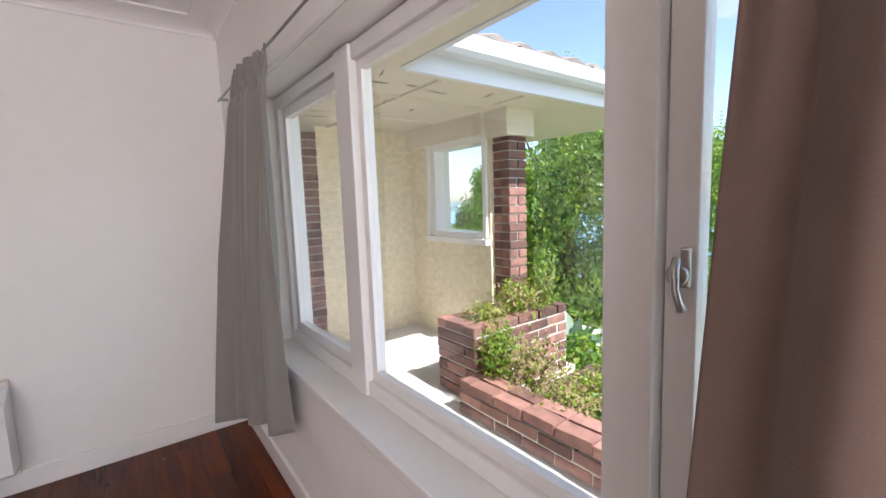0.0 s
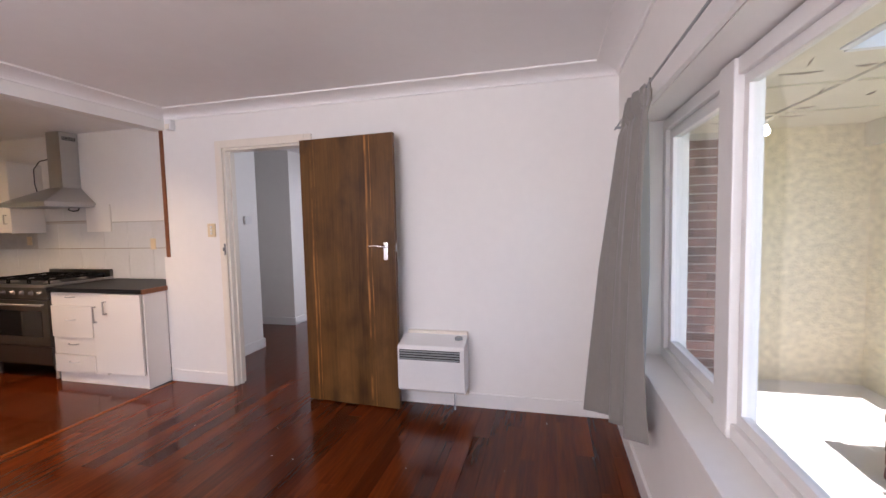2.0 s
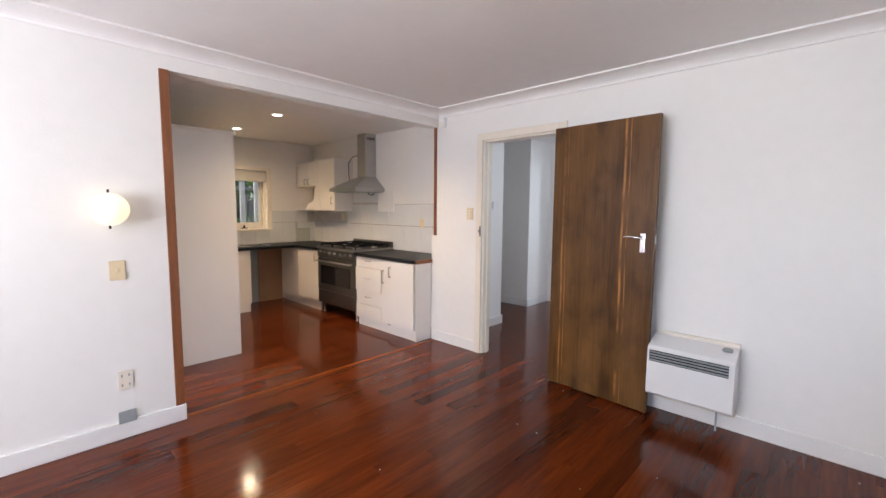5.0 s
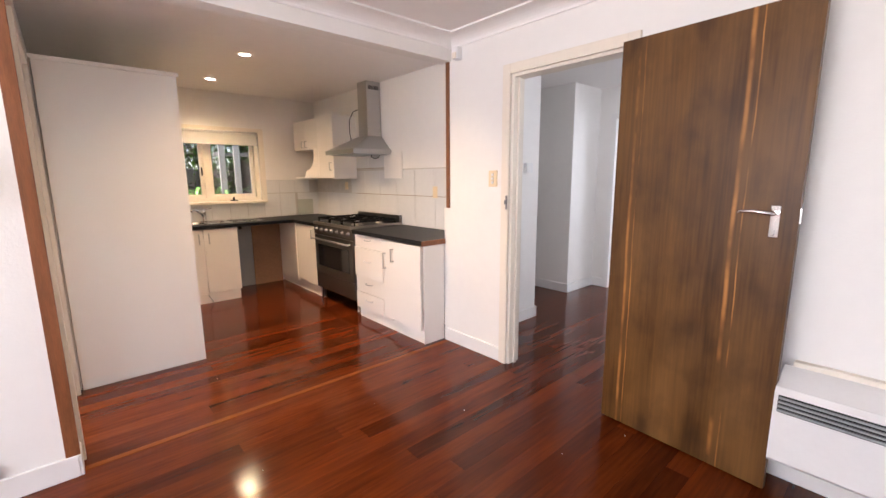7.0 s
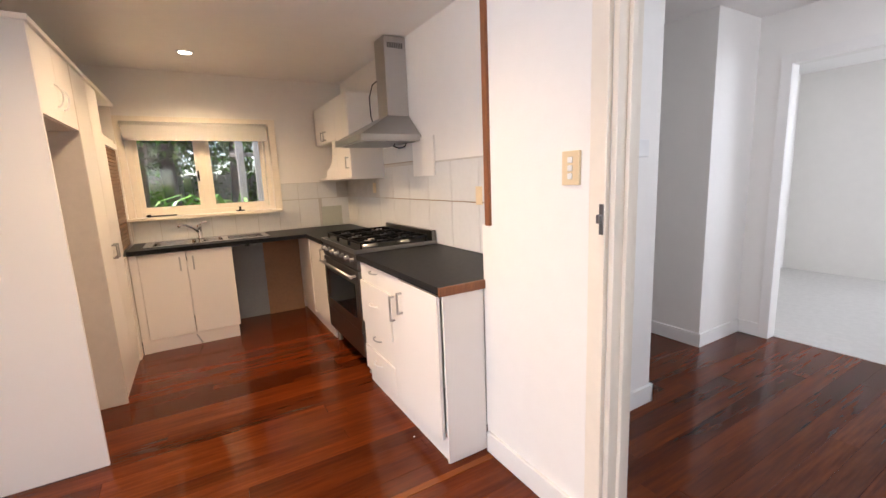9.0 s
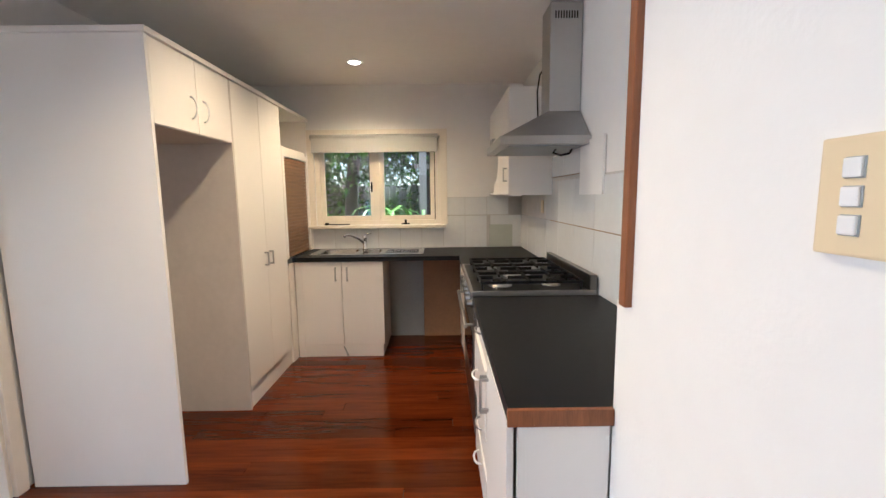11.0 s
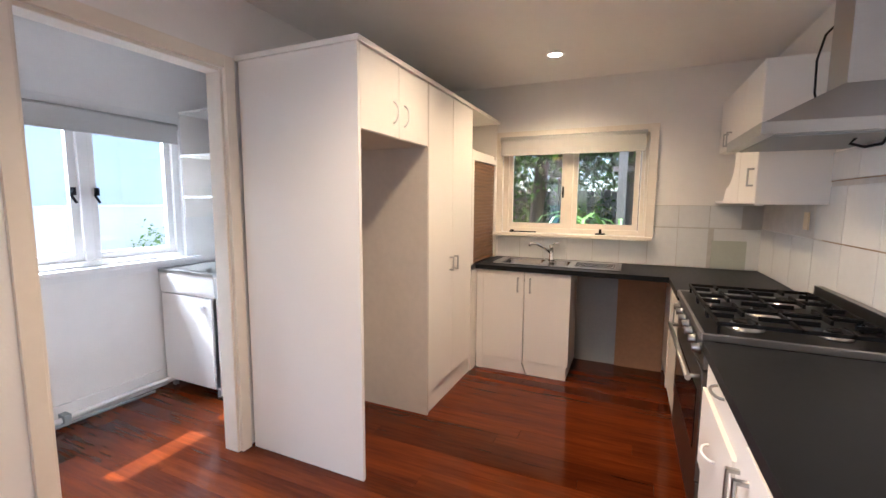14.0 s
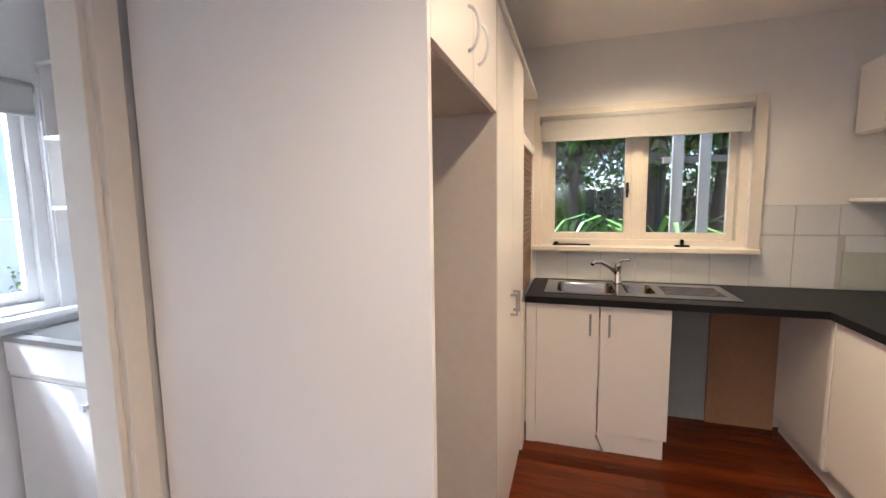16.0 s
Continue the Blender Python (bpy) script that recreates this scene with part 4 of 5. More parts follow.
d = part("door", boxes((-6.155, -5.81, UY - 0.002, UY + 0.016, 1.795, 2.168), bevel=0.0015), CAB, upper)
part("handle", bar_handle_y(-5.85, UY - 0.002, 1.86, 0.045, sign=-1), STEEL, d, "steel bar handle")
d = part("door", boxes((-5.806, -5.425, UY - 0.002, UY + 0.016, 1.795, 2.168), bevel=0.0015), CAB, upper)
part("handle", bar_handle_y(-5.75, UY - 0.002, 1.86, 0.045, sign=-1), STEEL, d, "steel bar handle")
d = part("door", boxes((-5.42, -5.026, UY - 0.002, UY + 0.016, 1.424, 2.168), bevel=0.0015), CAB, upper)
part("handle", bar_handle_y(-5.085, UY - 0.002, 1.56, 0.05, sign=-1), STEEL, d, "steel bar handle")
bm = bmesh.new()
out = [(-5.425, 1.424), (-5.425, 1.79), (-5.56, 1.79)] + [(-5.56 - 0.20 * math.sin(radians(a)) * 0 - 0.24 * (1 - math.cos(radians(a))), 1.72 - 0.20 * math.sin(radians(a))) for a in range(0, 91, 15)] + [(-5.84, 1.46), (-5.88, 1.424)]
prism(bm, out, "y", UY - 0.002, UY + 0.016)
part("scooped_panel", bm, CAB, upper)

# ---- kitchen window ----
kw = structure("window_2", boxes((-6.17, -6.09, 1.40, 2.765, 1.105, 1.135), bevel=0.005), CREAMTRIM, "cream painted timber kitchen window", "window")
part("architrave", boxes((-6.168, -6.148, 1.41, KW[0], 1.135, 2.06), (-6.168, -6.148, KW[1], 2.778, 1.135, 2.06), (-6.168, -6.148, KW[0], KW[1], KW[3], 2.06), bevel=0.003), CREAMTRIM, kw)
part("window_frame", boxes((-6.28, -6.19, KW[0], KW[0] + 0.05, KW[2], KW[3]), (-6.28, -6.19, KW[1] - 0.05, KW[1], KW[2], KW[3]), (-6.28, -6.19, KW[0] + 0.05, KW[1] - 0.05, KW[2], KW[2] + 0.04), (-6.28, -6.19, KW[0] + 0.05, KW[1] - 0.05, KW[3] - 0.05, KW[3]), (-6.28, -6.19, 2.05, 2.11, KW[2] + 0.04, KW[3] - 0.05), bevel=0.003), CREAMTRIM, kw)
for y0, y1, ky in ((1.52, 2.05, 2.0), (2.11, 2.65, 2.4)):
    z0, z1 = KW[2] + 0.04, KW[3] - 0.05
    s0 = part("sash", boxes((-6.25, -6.215, y0, y0 + 0.04, z0, z1), (-6.25, -6.215, y1 - 0.04, y1, z0, z1), (-6.25, -6.215, y0 + 0.04, y1 - 0.04, z0, z0 + 0.045), (-6.25, -6.215, y0 + 0.04, y1 - 0.04, z1 - 0.04, z1), bevel=0.002), CREAMTRIM, kw)
    g = part("pane", boxes((-6.234, -6.230, y0 + 0.04, y1 - 0.04, z0 + 0.045, z1 - 0.04)), GLASS, s0)
    g.visible_shadow = False
part("sash_latch", boxes((-6.215, -6.195, 2.02, 2.034, 1.46, 1.56), (-6.205, -6.19, 2.017, 2.037, 1.49, 1.52), bevel=0.003), IRON, kw)
part("stay_arm", boxes((-6.185, -6.165, 1.55, 1.80, 1.138, 1.148), (-6.19, -6.16, 1.56, 1.59, 1.136, 1.16), bevel=0.002), IRON, kw)
part("stay_arm", boxes((-6.19, -6.15, 2.32, 2.40, 1.138, 1.15), (-6.185, -6.165, 2.35, 2.37, 1.15, 1.185), bevel=0.002), IRON, kw)
kb = thing("roller_blind", (-6.13, 2.06, 1.93), "rolled up beige roller blind over the kitchen window", "blind")
part("roll", tube(bmesh.new(), [(-6.135, 1.46, 1.985), (-6.135, 2.69, 1.985)], 0.028, 16), BLIND, kb)
part("cloth", boxes((-6.113, -6.109, 1.47, 2.68, 1.845, 1.985)), BLIND, kb)
part("bottom_bar", boxes((-6.118, -6.104, 1.47, 2.68, 1.838, 1.852), bevel=0.003), BLIND, kb)
part("pull_chain", tube(bmesh.new(), [(-6.12, 2.68, 1.95), (-6.118, 2.685, 1.5), (-6.122, 2.695, 1.2)], 0.002, 5), WHITEPL, kb)

# ---- laundry ----
lw = structure("window_3", boxes((LW[0] - 0.09, LW[1] + 0.10, -0.62, -0.54, 0.945, 0.975), bevel=0.005), TRIM, "white painted timber laundry window", "window")
part("sill_apron", boxes((LW[0] - 0.08, LW[1] + 0.08, -0.62, -0.604, 0.89, 0.945), bevel=0.003), TRIM, lw)
part("window_frame", boxes((LW[0], LW[0] + 0.05, -0.72, -0.63, LW[2], LW[3]), (LW[1] - 0.05, LW[1], -0.72, -0.63, LW[2], LW[3]), (LW[0] + 0.05, LW[1] - 0.05, -0.72, -0.63, LW[2], LW[2] + 0.04), (LW[0] + 0.05, LW[1] - 0.05, -0.72, -0.63, LW[3] - 0.05, LW[3]), (-3.855, -3.795, -0.72, -0.63, LW[2] + 0.04, LW[3] - 0.05), bevel=0.003), TRIM, lw)
part("architrave", boxes((LW[0] - 0.065, LW[0], -0.618, -0.60, LW[2], 2.035), (LW[1], LW[1] + 0.065, -0.618, -0.60, LW[2], 2.035), (LW[0], LW[1], -0.618, -0.60, LW[3], 2.035), bevel=0.003), TRIM, lw)
for x0, x1, lx in ((-4.40, -3.855, -3.895), (-3.795, -3.21, -3.765)):
    z0, z1 = LW[2] + 0.04, LW[3] - 0.05
    s0 = part("sash", boxes((x0, x0 + 0.045, -0.69, -0.655, z0, z1), (x1 - 0.045, x1, -0.69, -0.655, z0, z1), (x0 + 0.045, x1 - 0.045, -0.69, -0.655, z0, z0 + 0.05), (x0 + 0.045, x1 - 0.045, -0.69, -0.655, z1 - 0.045, z1), bevel=0.002), TRIM, lw)
    g = part("pane", boxes((x0 + 0.045, x1 - 0.045, -0.674, -0.670, z0 + 0.05, z1 - 0.045)), GLASS, s0)
    g.visible_shadow = False
    bm = boxes((lx - 0.012, lx + 0.012, -0.655, -0.635, 1.44, 1.49), bevel=0.003)
    tube(bm, [(lx, -0.64, 1.48), (lx + 0.02, -0.628, 1.44), (lx - 0.005, -0.625, 1.39)], 0.008, 8)
    part("sash_latch", bm, IRON, s0, "dark metal sash latch")
part("stay_arm", boxes((-3.55, -3.32, -0.645, -0.62, 0.978, 0.99), bevel=0.002), IRON, lw)
lb = thing("roller_blind", (-3.75, -0.58, 1.9), "rolled up grey roller blind over the laundry window", "blind")
part("roll", tube(bmesh.new(), [(-4.41, -0.575, 1.955), (-3.10, -0.575, 1.955)], 0.026, 14), BLIND, lb)
part("cloth", boxes((-4.40, -3.11, -0.553, -0.549, 1.835, 1.955)), BLIND, lb)
part("bottom_bar", boxes((-4.40, -3.11, -0.558, -0.544, 1.828, 1.842), bevel=0.003), BLIND, lb)

tub = thing("laundry_tub", (-4.47, -0.29, 0), "white laundry cabinet with a steel trough", "laundry tub")
TX = -4.225
part("cabinet_body", boxes((-4.72, TX - 0.02, -0.585, -0.57, 0.06, 0.74), (-4.72, TX - 0.02, -0.02, -0.005, 0.02, 0.74), (-4.72, TX - 0.02, -0.57, -0.02, 0.06, 0.075), (-4.72, TX, -0.585, -0.005, 0.735, 0.755), bevel=0.002), CAB, tub)
d = part("door", boxes((TX - 0.018, TX, -0.58, -0.05, 0.07, 0.728), bevel=0.002), CAB, tub)
part("knob", lathe(bmesh.new(), [(0.012, 0), (0.010, 0.01), (0.016, 0.018), (0.014, 0.026)], (TX, -0.12, 0.66), "x", 14), WHITEPL, d)
part("trough_front", boxes((TX - 0.02, TX + 0.005, -0.588, -0.002, 0.755, 0.885), (-4.72, TX - 0.02, -0.588, -0.575, 0.755, 0.885), (-4.72, TX - 0.02, -0.015, -0.002, 0.755, 0.885), bevel=0.003), CAB, tub)
bm = bmesh.new()
bowl(bm, -4.66, -4.26, -0.54, -0.06, 0.905, 0.14)
box(bm, -4.72, -4.66, -0.59, 0.0, 0.885, 0.907)
box(bm, -4.26, TX + 0.008, -0.59, 0.0, 0.885, 0.907)
box(bm, -4.66, -4.26, -0.59, -0.54, 0.885, 0.907)
box(bm, -4.66, -4.26, -0.06, 0.0, 0.885, 0.907)
part("trough", bm, STEEL, tub, "stainless steel trough")
for y in (-0.55, -0.05):
    part("foot", boxes((TX - 0.06, TX - 0.03, y - 0.015, y + 0.015, 0, 0.06)), GREYPL, tub)
ltap = thing("wall_tap", (-4.70, -0.25, 1.05), "chrome laundry tap on the wall", "tap")
bm = tube(bmesh.new(), [(-4.73, -0.25, 1.05), (-4.62, -0.25, 1.05), (-4.585, -0.25, 1.02), (-4.58, -0.25, 0.985)], 0.012, 10)
part("spout", bm, CHROME, ltap)
part("cross_handle", boxes((-4.655, -4.645, -0.28, -0.22, 1.085, 1.095), (-4.68, -4.62, -0.255, -0.245, 1.085, 1.095), (-4.657, -4.643, -0.257, -0.243, 1.05, 1.085), bevel=0.002), CHROME, ltap)
shelf = thing("wall_shelf", (-4.59, -0.30, 1.3), "white open wall shelf unit above the trough", "shelf")
part("shelf_side", boxes((-4.73, -4.46, -0.61, -0.595, 1.28, 2.08)), CAB, shelf)
for z in (1.43, 1.745, 2.065):
    part("shelf_board", boxes((-4.73, -4.45, -0.595, 0.02, z, z + 0.016), bevel=0.001), CAB, shelf)
part("shelf_back", boxes((-4.73, -4.722, -0.595, 0.02, 1.28, 2.065)), CAB, shelf)
pipe = thing("waste_pipe", (-3.7, -0.57, 0.05), "loose grey pipes along the laundry skirting", "pipe")
part("pipe_run", tube(bmesh.new(), [(-3.0, -0.52, 0.035), (-3.30, -0.545, 0.04), (-3.6, -0.57, 0.05), (-4.0, -0.575, 0.055), (-4.22, -0.55, 0.06), (-4.3, -0.5, 0.06)], 0.018, 10), WHITEPL, pipe)
part("hose", tube(bmesh.new(), [(-3.02, -0.46, 0.012), (-3.25, -0.49, 0.014), (-3.45, -0.535, 0.03), (-3.75, -0.545, 0.018), (-4.1, -0.53, 0.016)], 0.010, 8), GREYPL, pipe)
part("clamp", boxes((-3.60, -3.56, -0.60, -0.53, 0.02, 0.085), bevel=0.004), GREYPL, pipe)
part("clamp", boxes((-3.33, -3.27, -0.52, -0.44, 0.0, 0.03), bevel=0.004), WHITEPL, pipe)

# ---- switches, sockets, sensor, thermostat ----


def plate_on_y(name, cx, y, cz, w, h, label, material, rockers=(), d=0.012, cat="switch"):
    ob = thing(name, (cx, y, cz), label, cat)
    part("plate", boxes((cx - w / 2, cx + w / 2, y - d, y, cz - h / 2, cz + h / 2), bevel=0.003), material, ob)
    for rz in rockers:
        r = part("rocker_surround", boxes((cx - 0.0105, cx + 0.0105, y - d - 0.0015, y - d + 0.002, cz + rz - 0.0105, cz + rz + 0.0105), bevel=0.001), GREYPL, ob)
        part("rocker", boxes((cx - 0.0095, cx + 0.0095, y - d - 0.005, y - d - 0.001, cz + rz - 0.0095, cz + rz + 0.0095), bevel=0.002), WHITEPL, r, "white rocker")
    return ob


plate_on_y("light_switch", -2.397, 3.12, 1.405, 0.078, 0.118, "beige light switch plate with three white rockers", BEIGE, (0.028, 0.0, -0.028))
plate_on_y("power_socket", -3.515, 3.52, 1.27, 0.07, 0.115, "beige power socket on the tiled wall", BEIGE, (), cat="socket")
plate_on_y("power_socket", -5.30, 3.52, 1.32, 0.07, 0.10, "beige power socket under the wall cabinet", BEIGE, (), cat="socket")


def plate_on_x(name, x, cy, cz, w, h, label, material, cat, d=0.012, sockets=False, rocker=False):
    ob = thing(name, (x, cy, cz), label, cat)
    part("plate", boxes((x, x + d, cy - w / 2, cy + w / 2, cz - h / 2, cz + h / 2), bevel=0.003), material, ob)
    if sockets:
        for dy in (-0.018, 0.018):
            for dz in (-0.03, 0.03):
                part("outlet", boxes((x + d, x + d + 0.002, cy + dy - 0.004, cy + dy + 0.004, cz + dz - 0.008, cz + dz + 0.008)), GREYPL, ob)
    if rocker:
        part("rocker", boxes((x + d, x + d + 0.004, cy - 0.01, cy + 0.01, cz - 0.012, cz + 0.012), bevel=0.002), material, ob)
    return ob


plate_on_x("light_switch", -2.85, 0.324, 1.06, 0.078, 0.118, "beige light switch plate on the white wall", BEIGE, "switch", rocker=True)
plate_on_x("power_socket", -2.85, 0.330, 0.371, 0.078, 0.118, "beige double power socket low on the wall", CREAMTRIM, "socket", sockets=True)
plate_on_x("cable_outlet", -2.832, 0.327, 0.141, 0.09, 0.075, "grey metal cable outlet over the skirting", GREYPL, "outlet")
sensor = thing("motion_detector", (-2.75, 3.1, 2.345), "small white alarm sensor in the room corner", "sensor")
part("case", boxes((-2.785, -2.725, 3.06, 3.12, 2.30, 2.395), bevel=0.012), WHITEPL, sensor)
part("lens", boxes((-2.776, -2.734, 3.052, 3.062, 2.305, 2.35), bevel=0.004), CREAMTRIM, sensor)
thermo = thing("thermostat", (-2.77, 4.02, 1.5), "small white thermostat on the hall wall", "thermostat")
part("case", boxes((-2.77, -2.74, 3.97, 4.07, 1.455, 1.545), bevel=0.004), WHITEPL, thermo)

# ---- lamps ----
wl = thing("wall_lamp", (-2.85, 0.295, 1.43), "lit round opal glass wall lamp", "wall lamp")
part("base", lathe(bmesh.new(), [(0.05, 0), (0.05, 0.012), (0.03, 0.02), (0.02, 0.05)], (-2.85, 0.295, 1.43), "x", 18), BEIGE, wl)
part("globe", lathe(bmesh.new(), [(0.02, 0.03)] + [(0.095 * math.sin(radians(a)), 0.10 - 0.07 * math.cos(radians(a))) for a in range(20, 175, 12)] + [(0.006, 0.17)], (-2.85, 0.295, 1.43), "x", 24), GLOBE, wl, "lit opal glass globe")
part("finial", tube(bmesh.new(), [(-2.78, 0.295, 1.52), (-2.78, 0.295, 1.545)], 0.006, 8), IRON, wl)
part("finial", tube(bmesh.new(), [(-2.78, 0.295, 1.315), (-2.78, 0.295, 1.34)], 0.006, 8), IRON, wl)
cl = thing("ceiling_lamp", (-0.83, 1.12, LZ), "lit amber glass dome ceiling lamp", "ceiling lamp")
part("rose", lathe(bmesh.new(), [(0.07, 0), (0.07, -0.02), (0.03, -0.03)], (-0.83, 1.12, LZ), "z", 20), BEIGE, cl)
part("bowl", lathe(bmesh.new(), [(0.15, -0.025)] + [(0.15 * math.cos(radians(a)), -0.03 - 0.105 * math.sin(radians(a))) for a in range(0, 86, 10)], (-0.83, 1.12, LZ), "z", 28), LAMPGLASS, cl, "lit amber glass bowl")
part("finial", lathe(bmesh.new(), [(0.018, -0.132), (0.02, -0.138), (0.01, -0.145), (0.012, -0.152), (0.004, -0.158)], (-0.83, 1.12, LZ), "z", 12), BEIGE, cl)
# the last position is out of view, inferred from the spacing of the first two
for x, y in ((-5.48, 2.04), (-4.30, 2.035), (-3.12, 2.03)):
    dl = thing("downlight", (x, y, CZ), "lit recessed round ceiling downlight", "downlight", "kitchen downlights")
    part("ring", lathe(bmesh.new(), [(0.066, -0.001), (0.066, -0.006), (0.054, -0.010), (0.047, -0.004)], (x, y, CZ), "z", 28), WHITEPL, dl)
    part("lamp_face", lathe(bmesh.new(), [(0.046, -0.005), (0.046, -0.0075), (0.01, -0.008)], (x, y, CZ), "z", 24), LAMPHOT, dl)

# ---- tiles: kitchen splashbacks ----
def splash(name, label, rects, make):
    holder = structure(name, rects, GROUT, label, "tiles")
    make(holder)


def tile_mesh(w, h, axis):
    return finish("tile", boxes((-0.003, 0.004, -w / 2, w / 2, -h / 2, h / 2) if axis == "x" else (-w / 2, w / 2, -0.004, 0.003, -h / 2, h / 2), bevel=0.0015), TILE)


back_tiles = structure("tile_backing", boxes((-6.17, -6.166, 1.44, 3.52, 0.90, 1.104), (-6.17, -6.166, 2.766, 3.52, 1.104, 1.40)), GROUT, "white tiled splashback behind the sink", "tiles")
tm = tile_mesh(0.213, 0.196, "x")
tall = tile_mesh(0.213, 0.312, "x")
upper_row = tile_mesh(0.213, 0.172, "x")
ys = [1.545 + k * 0.2165 for k in range(10)]
pieces("tile", [pose(-6.165, y, 1.0) for y in ys if y < 2.7], tm, back_tiles)
pieces("tile", [pose(-6.165, y, 1.06) for y in ys if 2.8 < y < 3.1], tall, back_tiles)
pieces("tile", [pose(-6.165, y, 1.311) for y in ys if 2.8 < y < 3.4], upper_row, back_tiles)
pieces("tile", [pose(-6.1652, 3.311, 1.062), pose(-6.1652, 3.47, 1.062)], tall, back_tiles)
odd = finish("tile", boxes((-0.003, 0.006, -0.115, 0.115, -0.11, 0.11), bevel=0.0015), mat("pale_green_tile", (0.50, 0.52, 0.45), 0.15, var=0.05))
pieces("tile", [pose(-6.162, 3.31, 1.015)], odd, back_tiles)
north_tiles = structure("tile_backing", boxes((-6.17, -2.91, 3.516, 3.52, 0.90, 1.515), (-5.07, -4.2, 3.516, 3.52, 1.515, 1.67)), GROUT, "white tiled splashback behind the stove", "tiles")
tn = tile_mesh(0.327, 0.322, "y")
tn2 = tile_mesh(0.327, 0.274, "y")
xs = [-6.0 + k * 0.331 for k in range(10)]
pieces("tile", [pose(x, 3.515, 1.064) for x in xs if x < -2.99], tn, north_tiles)
pieces("tile", [pose(x, 3.515, 1.367) for x in xs if -5.05 < x < -2.99], tn2, north_tiles)
structure("patch_panel", boxes((-4.40, -4.06, 3.503, 3.5155, 1.41, 1.70), bevel=0.001), WALL, "white painted board patch beside the hood", "wall lining")
structure("patch_strip", boxes((-5.02, -4.745, 3.508, 3.5155, 1.535, 1.672), (-4.741, -4.405, 3.508, 3.5155, 1.535, 1.672), bevel=0.001), TILE, "pale strip under the range hood", "wall lining")

JOINT = mat("brown_tile_joint", (0.30, 0.20, 0.11), 0.8, var=0.3, scale=9)
structure("tile_joint", boxes((-5.05, -2.96, 3.5095, 3.5125, 1.2245, 1.2295), (-5.02, -4.405, 3.5075, 3.5095, 1.5285, 1.5325)), JOINT, "stained brown joint between the wall tiles", "tile joint")

# ---- floor boards, running along y ----
rng = random.Random(5)
BW = 0.108
board_meshes = {}
spots = {}
x = -6.25
while x < 1.0:
    y = -2.7 - rng.random() * 1.5
    while y < 6.1:
        n = rng.choice((1.2, 1.8, 2.4, 3.0, 3.6))
        a, b = max(y, -2.7), min(y + n, 5.9)
        mid_x = x + BW / 2
        # boards only where rooms are
        if mid_x < -2.97:
            a, b = max(a, -0.62), min(b, 3.55 if mid_x < -4.4 else b)
        if mid_x < -4.75:
            a = max(a, 0.6)
        if b - a > 0.05:
            ln = round(b - a, 2)
            spots.setdefault(ln, []).append(pose(mid_x, (a + b) / 2, 0))
        y += n
    x += BW
for ln, where in spots.items():
    me = finish("floor_board", boxes((-BW / 2 + 0.0004, BW / 2 - 0.0004, -ln / 2 + 0.0006, ln / 2 - 0.0006, -0.014, 0.0)), FLOOR)
    pieces("floor_board", where, me, floor)

# ---- porch ----
PZ = -0.10
structure("porch_floor", boxes((1.24, 3.52, 2.38, 4.43, -0.9, PZ), (1.24, 2.42, -4.0, 2.38, -0.9, PZ)), CONCRETE, "pale sunlit concrete porch floor", "porch floor")
wn_cream = structure("wall_porch_north", boxes((2.06, 3.46, 4.43, 4.60, PZ, 2.2)), RENDER, "cream rendered porch wall", "wall")
wn_brick = structure("wall_porch_brick", boxes((1.24, 2.06, 4.442, 4.60, PZ, 2.2)), MORTAR, "red brick end of the porch wall", "wall")
PW = (3.12, 4.02, 1.03, 1.98)
structure("wall_porch_east", boxes((3.20, 3.42, PW[1], 4.43, PZ, 2.0), (3.20, 3.42, 3.09, PW[0], PZ, 2.0), (3.20, 3.42, PW[0], PW[1], PZ, PW[2]), (3.20, 3.42, PW[0], PW[1], PW[3], 2.0)), RENDER, "rough cream rendered porch wall with an opening", "wall")
pw = structure("window_4", boxes((3.14, 3.21, PW[0] - 0.02, PW[1] + 0.07, PW[2] - 0.07, PW[2] - 0.015), bevel=0.004), TRIM, "white framed porch window looking to the bay", "window")
part("window_frame", boxes((3.17, 3.38, PW[1] - 0.10, PW[1], PW[2], PW[3]), (3.17, 3.38, PW[0], PW[0] + 0.045, PW[2], PW[3]), (3.17, 3.38, PW[0] + 0.045, PW[1] - 0.10, PW[2] - 0.015, PW[2] + 0.045), (3.17, 3.38, PW[0] + 0.045, PW[1] - 0.10, PW[3] - 0.045, PW[3]), (3.165, 3.20, PW[1], PW[1] + 0.06, PW[2] - 0.015, PW[3] + 0.05), (3.165, 3.20, PW[0], PW[1], PW[3], PW[3] + 0.05), bevel=0.004), TRIM, pw)
g = part("pane", boxes((3.30, 3.304, PW[0] + 0.045, PW[1] - 0.10, PW[2] + 0.045, PW[3] - 0.045)), GLASS, pw)
g.visible_shadow = False
structure("porch_beam", boxes((3.18, 3.54, 2.84, 3.13, 1.96, 2.2), (3.14, 3.44, 3.13, 4.43, 2.0, 2.2), bevel=0.006), SOFFIT, "cream painted porch beam", "beam")
structure("porch_ceiling", boxes((1.24, 5.2, 2.45, 4.6, 2.2, 2.24), (1.24, 1.87, -4.0, 2.45, 2.2, 2.24)), SOFFIT, "cracked cream porch ceiling sheets", "ceiling")
structure("ceiling_batten", boxes((1.3, 3.05, 2.98, 3.02, 2.188, 2.2), (2.18, 2.22, 2.5, 4.42, 2.184, 2.2), (1.3, 3.05, 3.75, 3.79, 2.188, 2.2), (3.02, 3.06, 2.5, 2.84, 2.184, 2.2), bevel=0.002), SOFFIT, "cream porch ceiling joint battens", "batten")
bm = bmesh.new()
rng = random.Random(9)
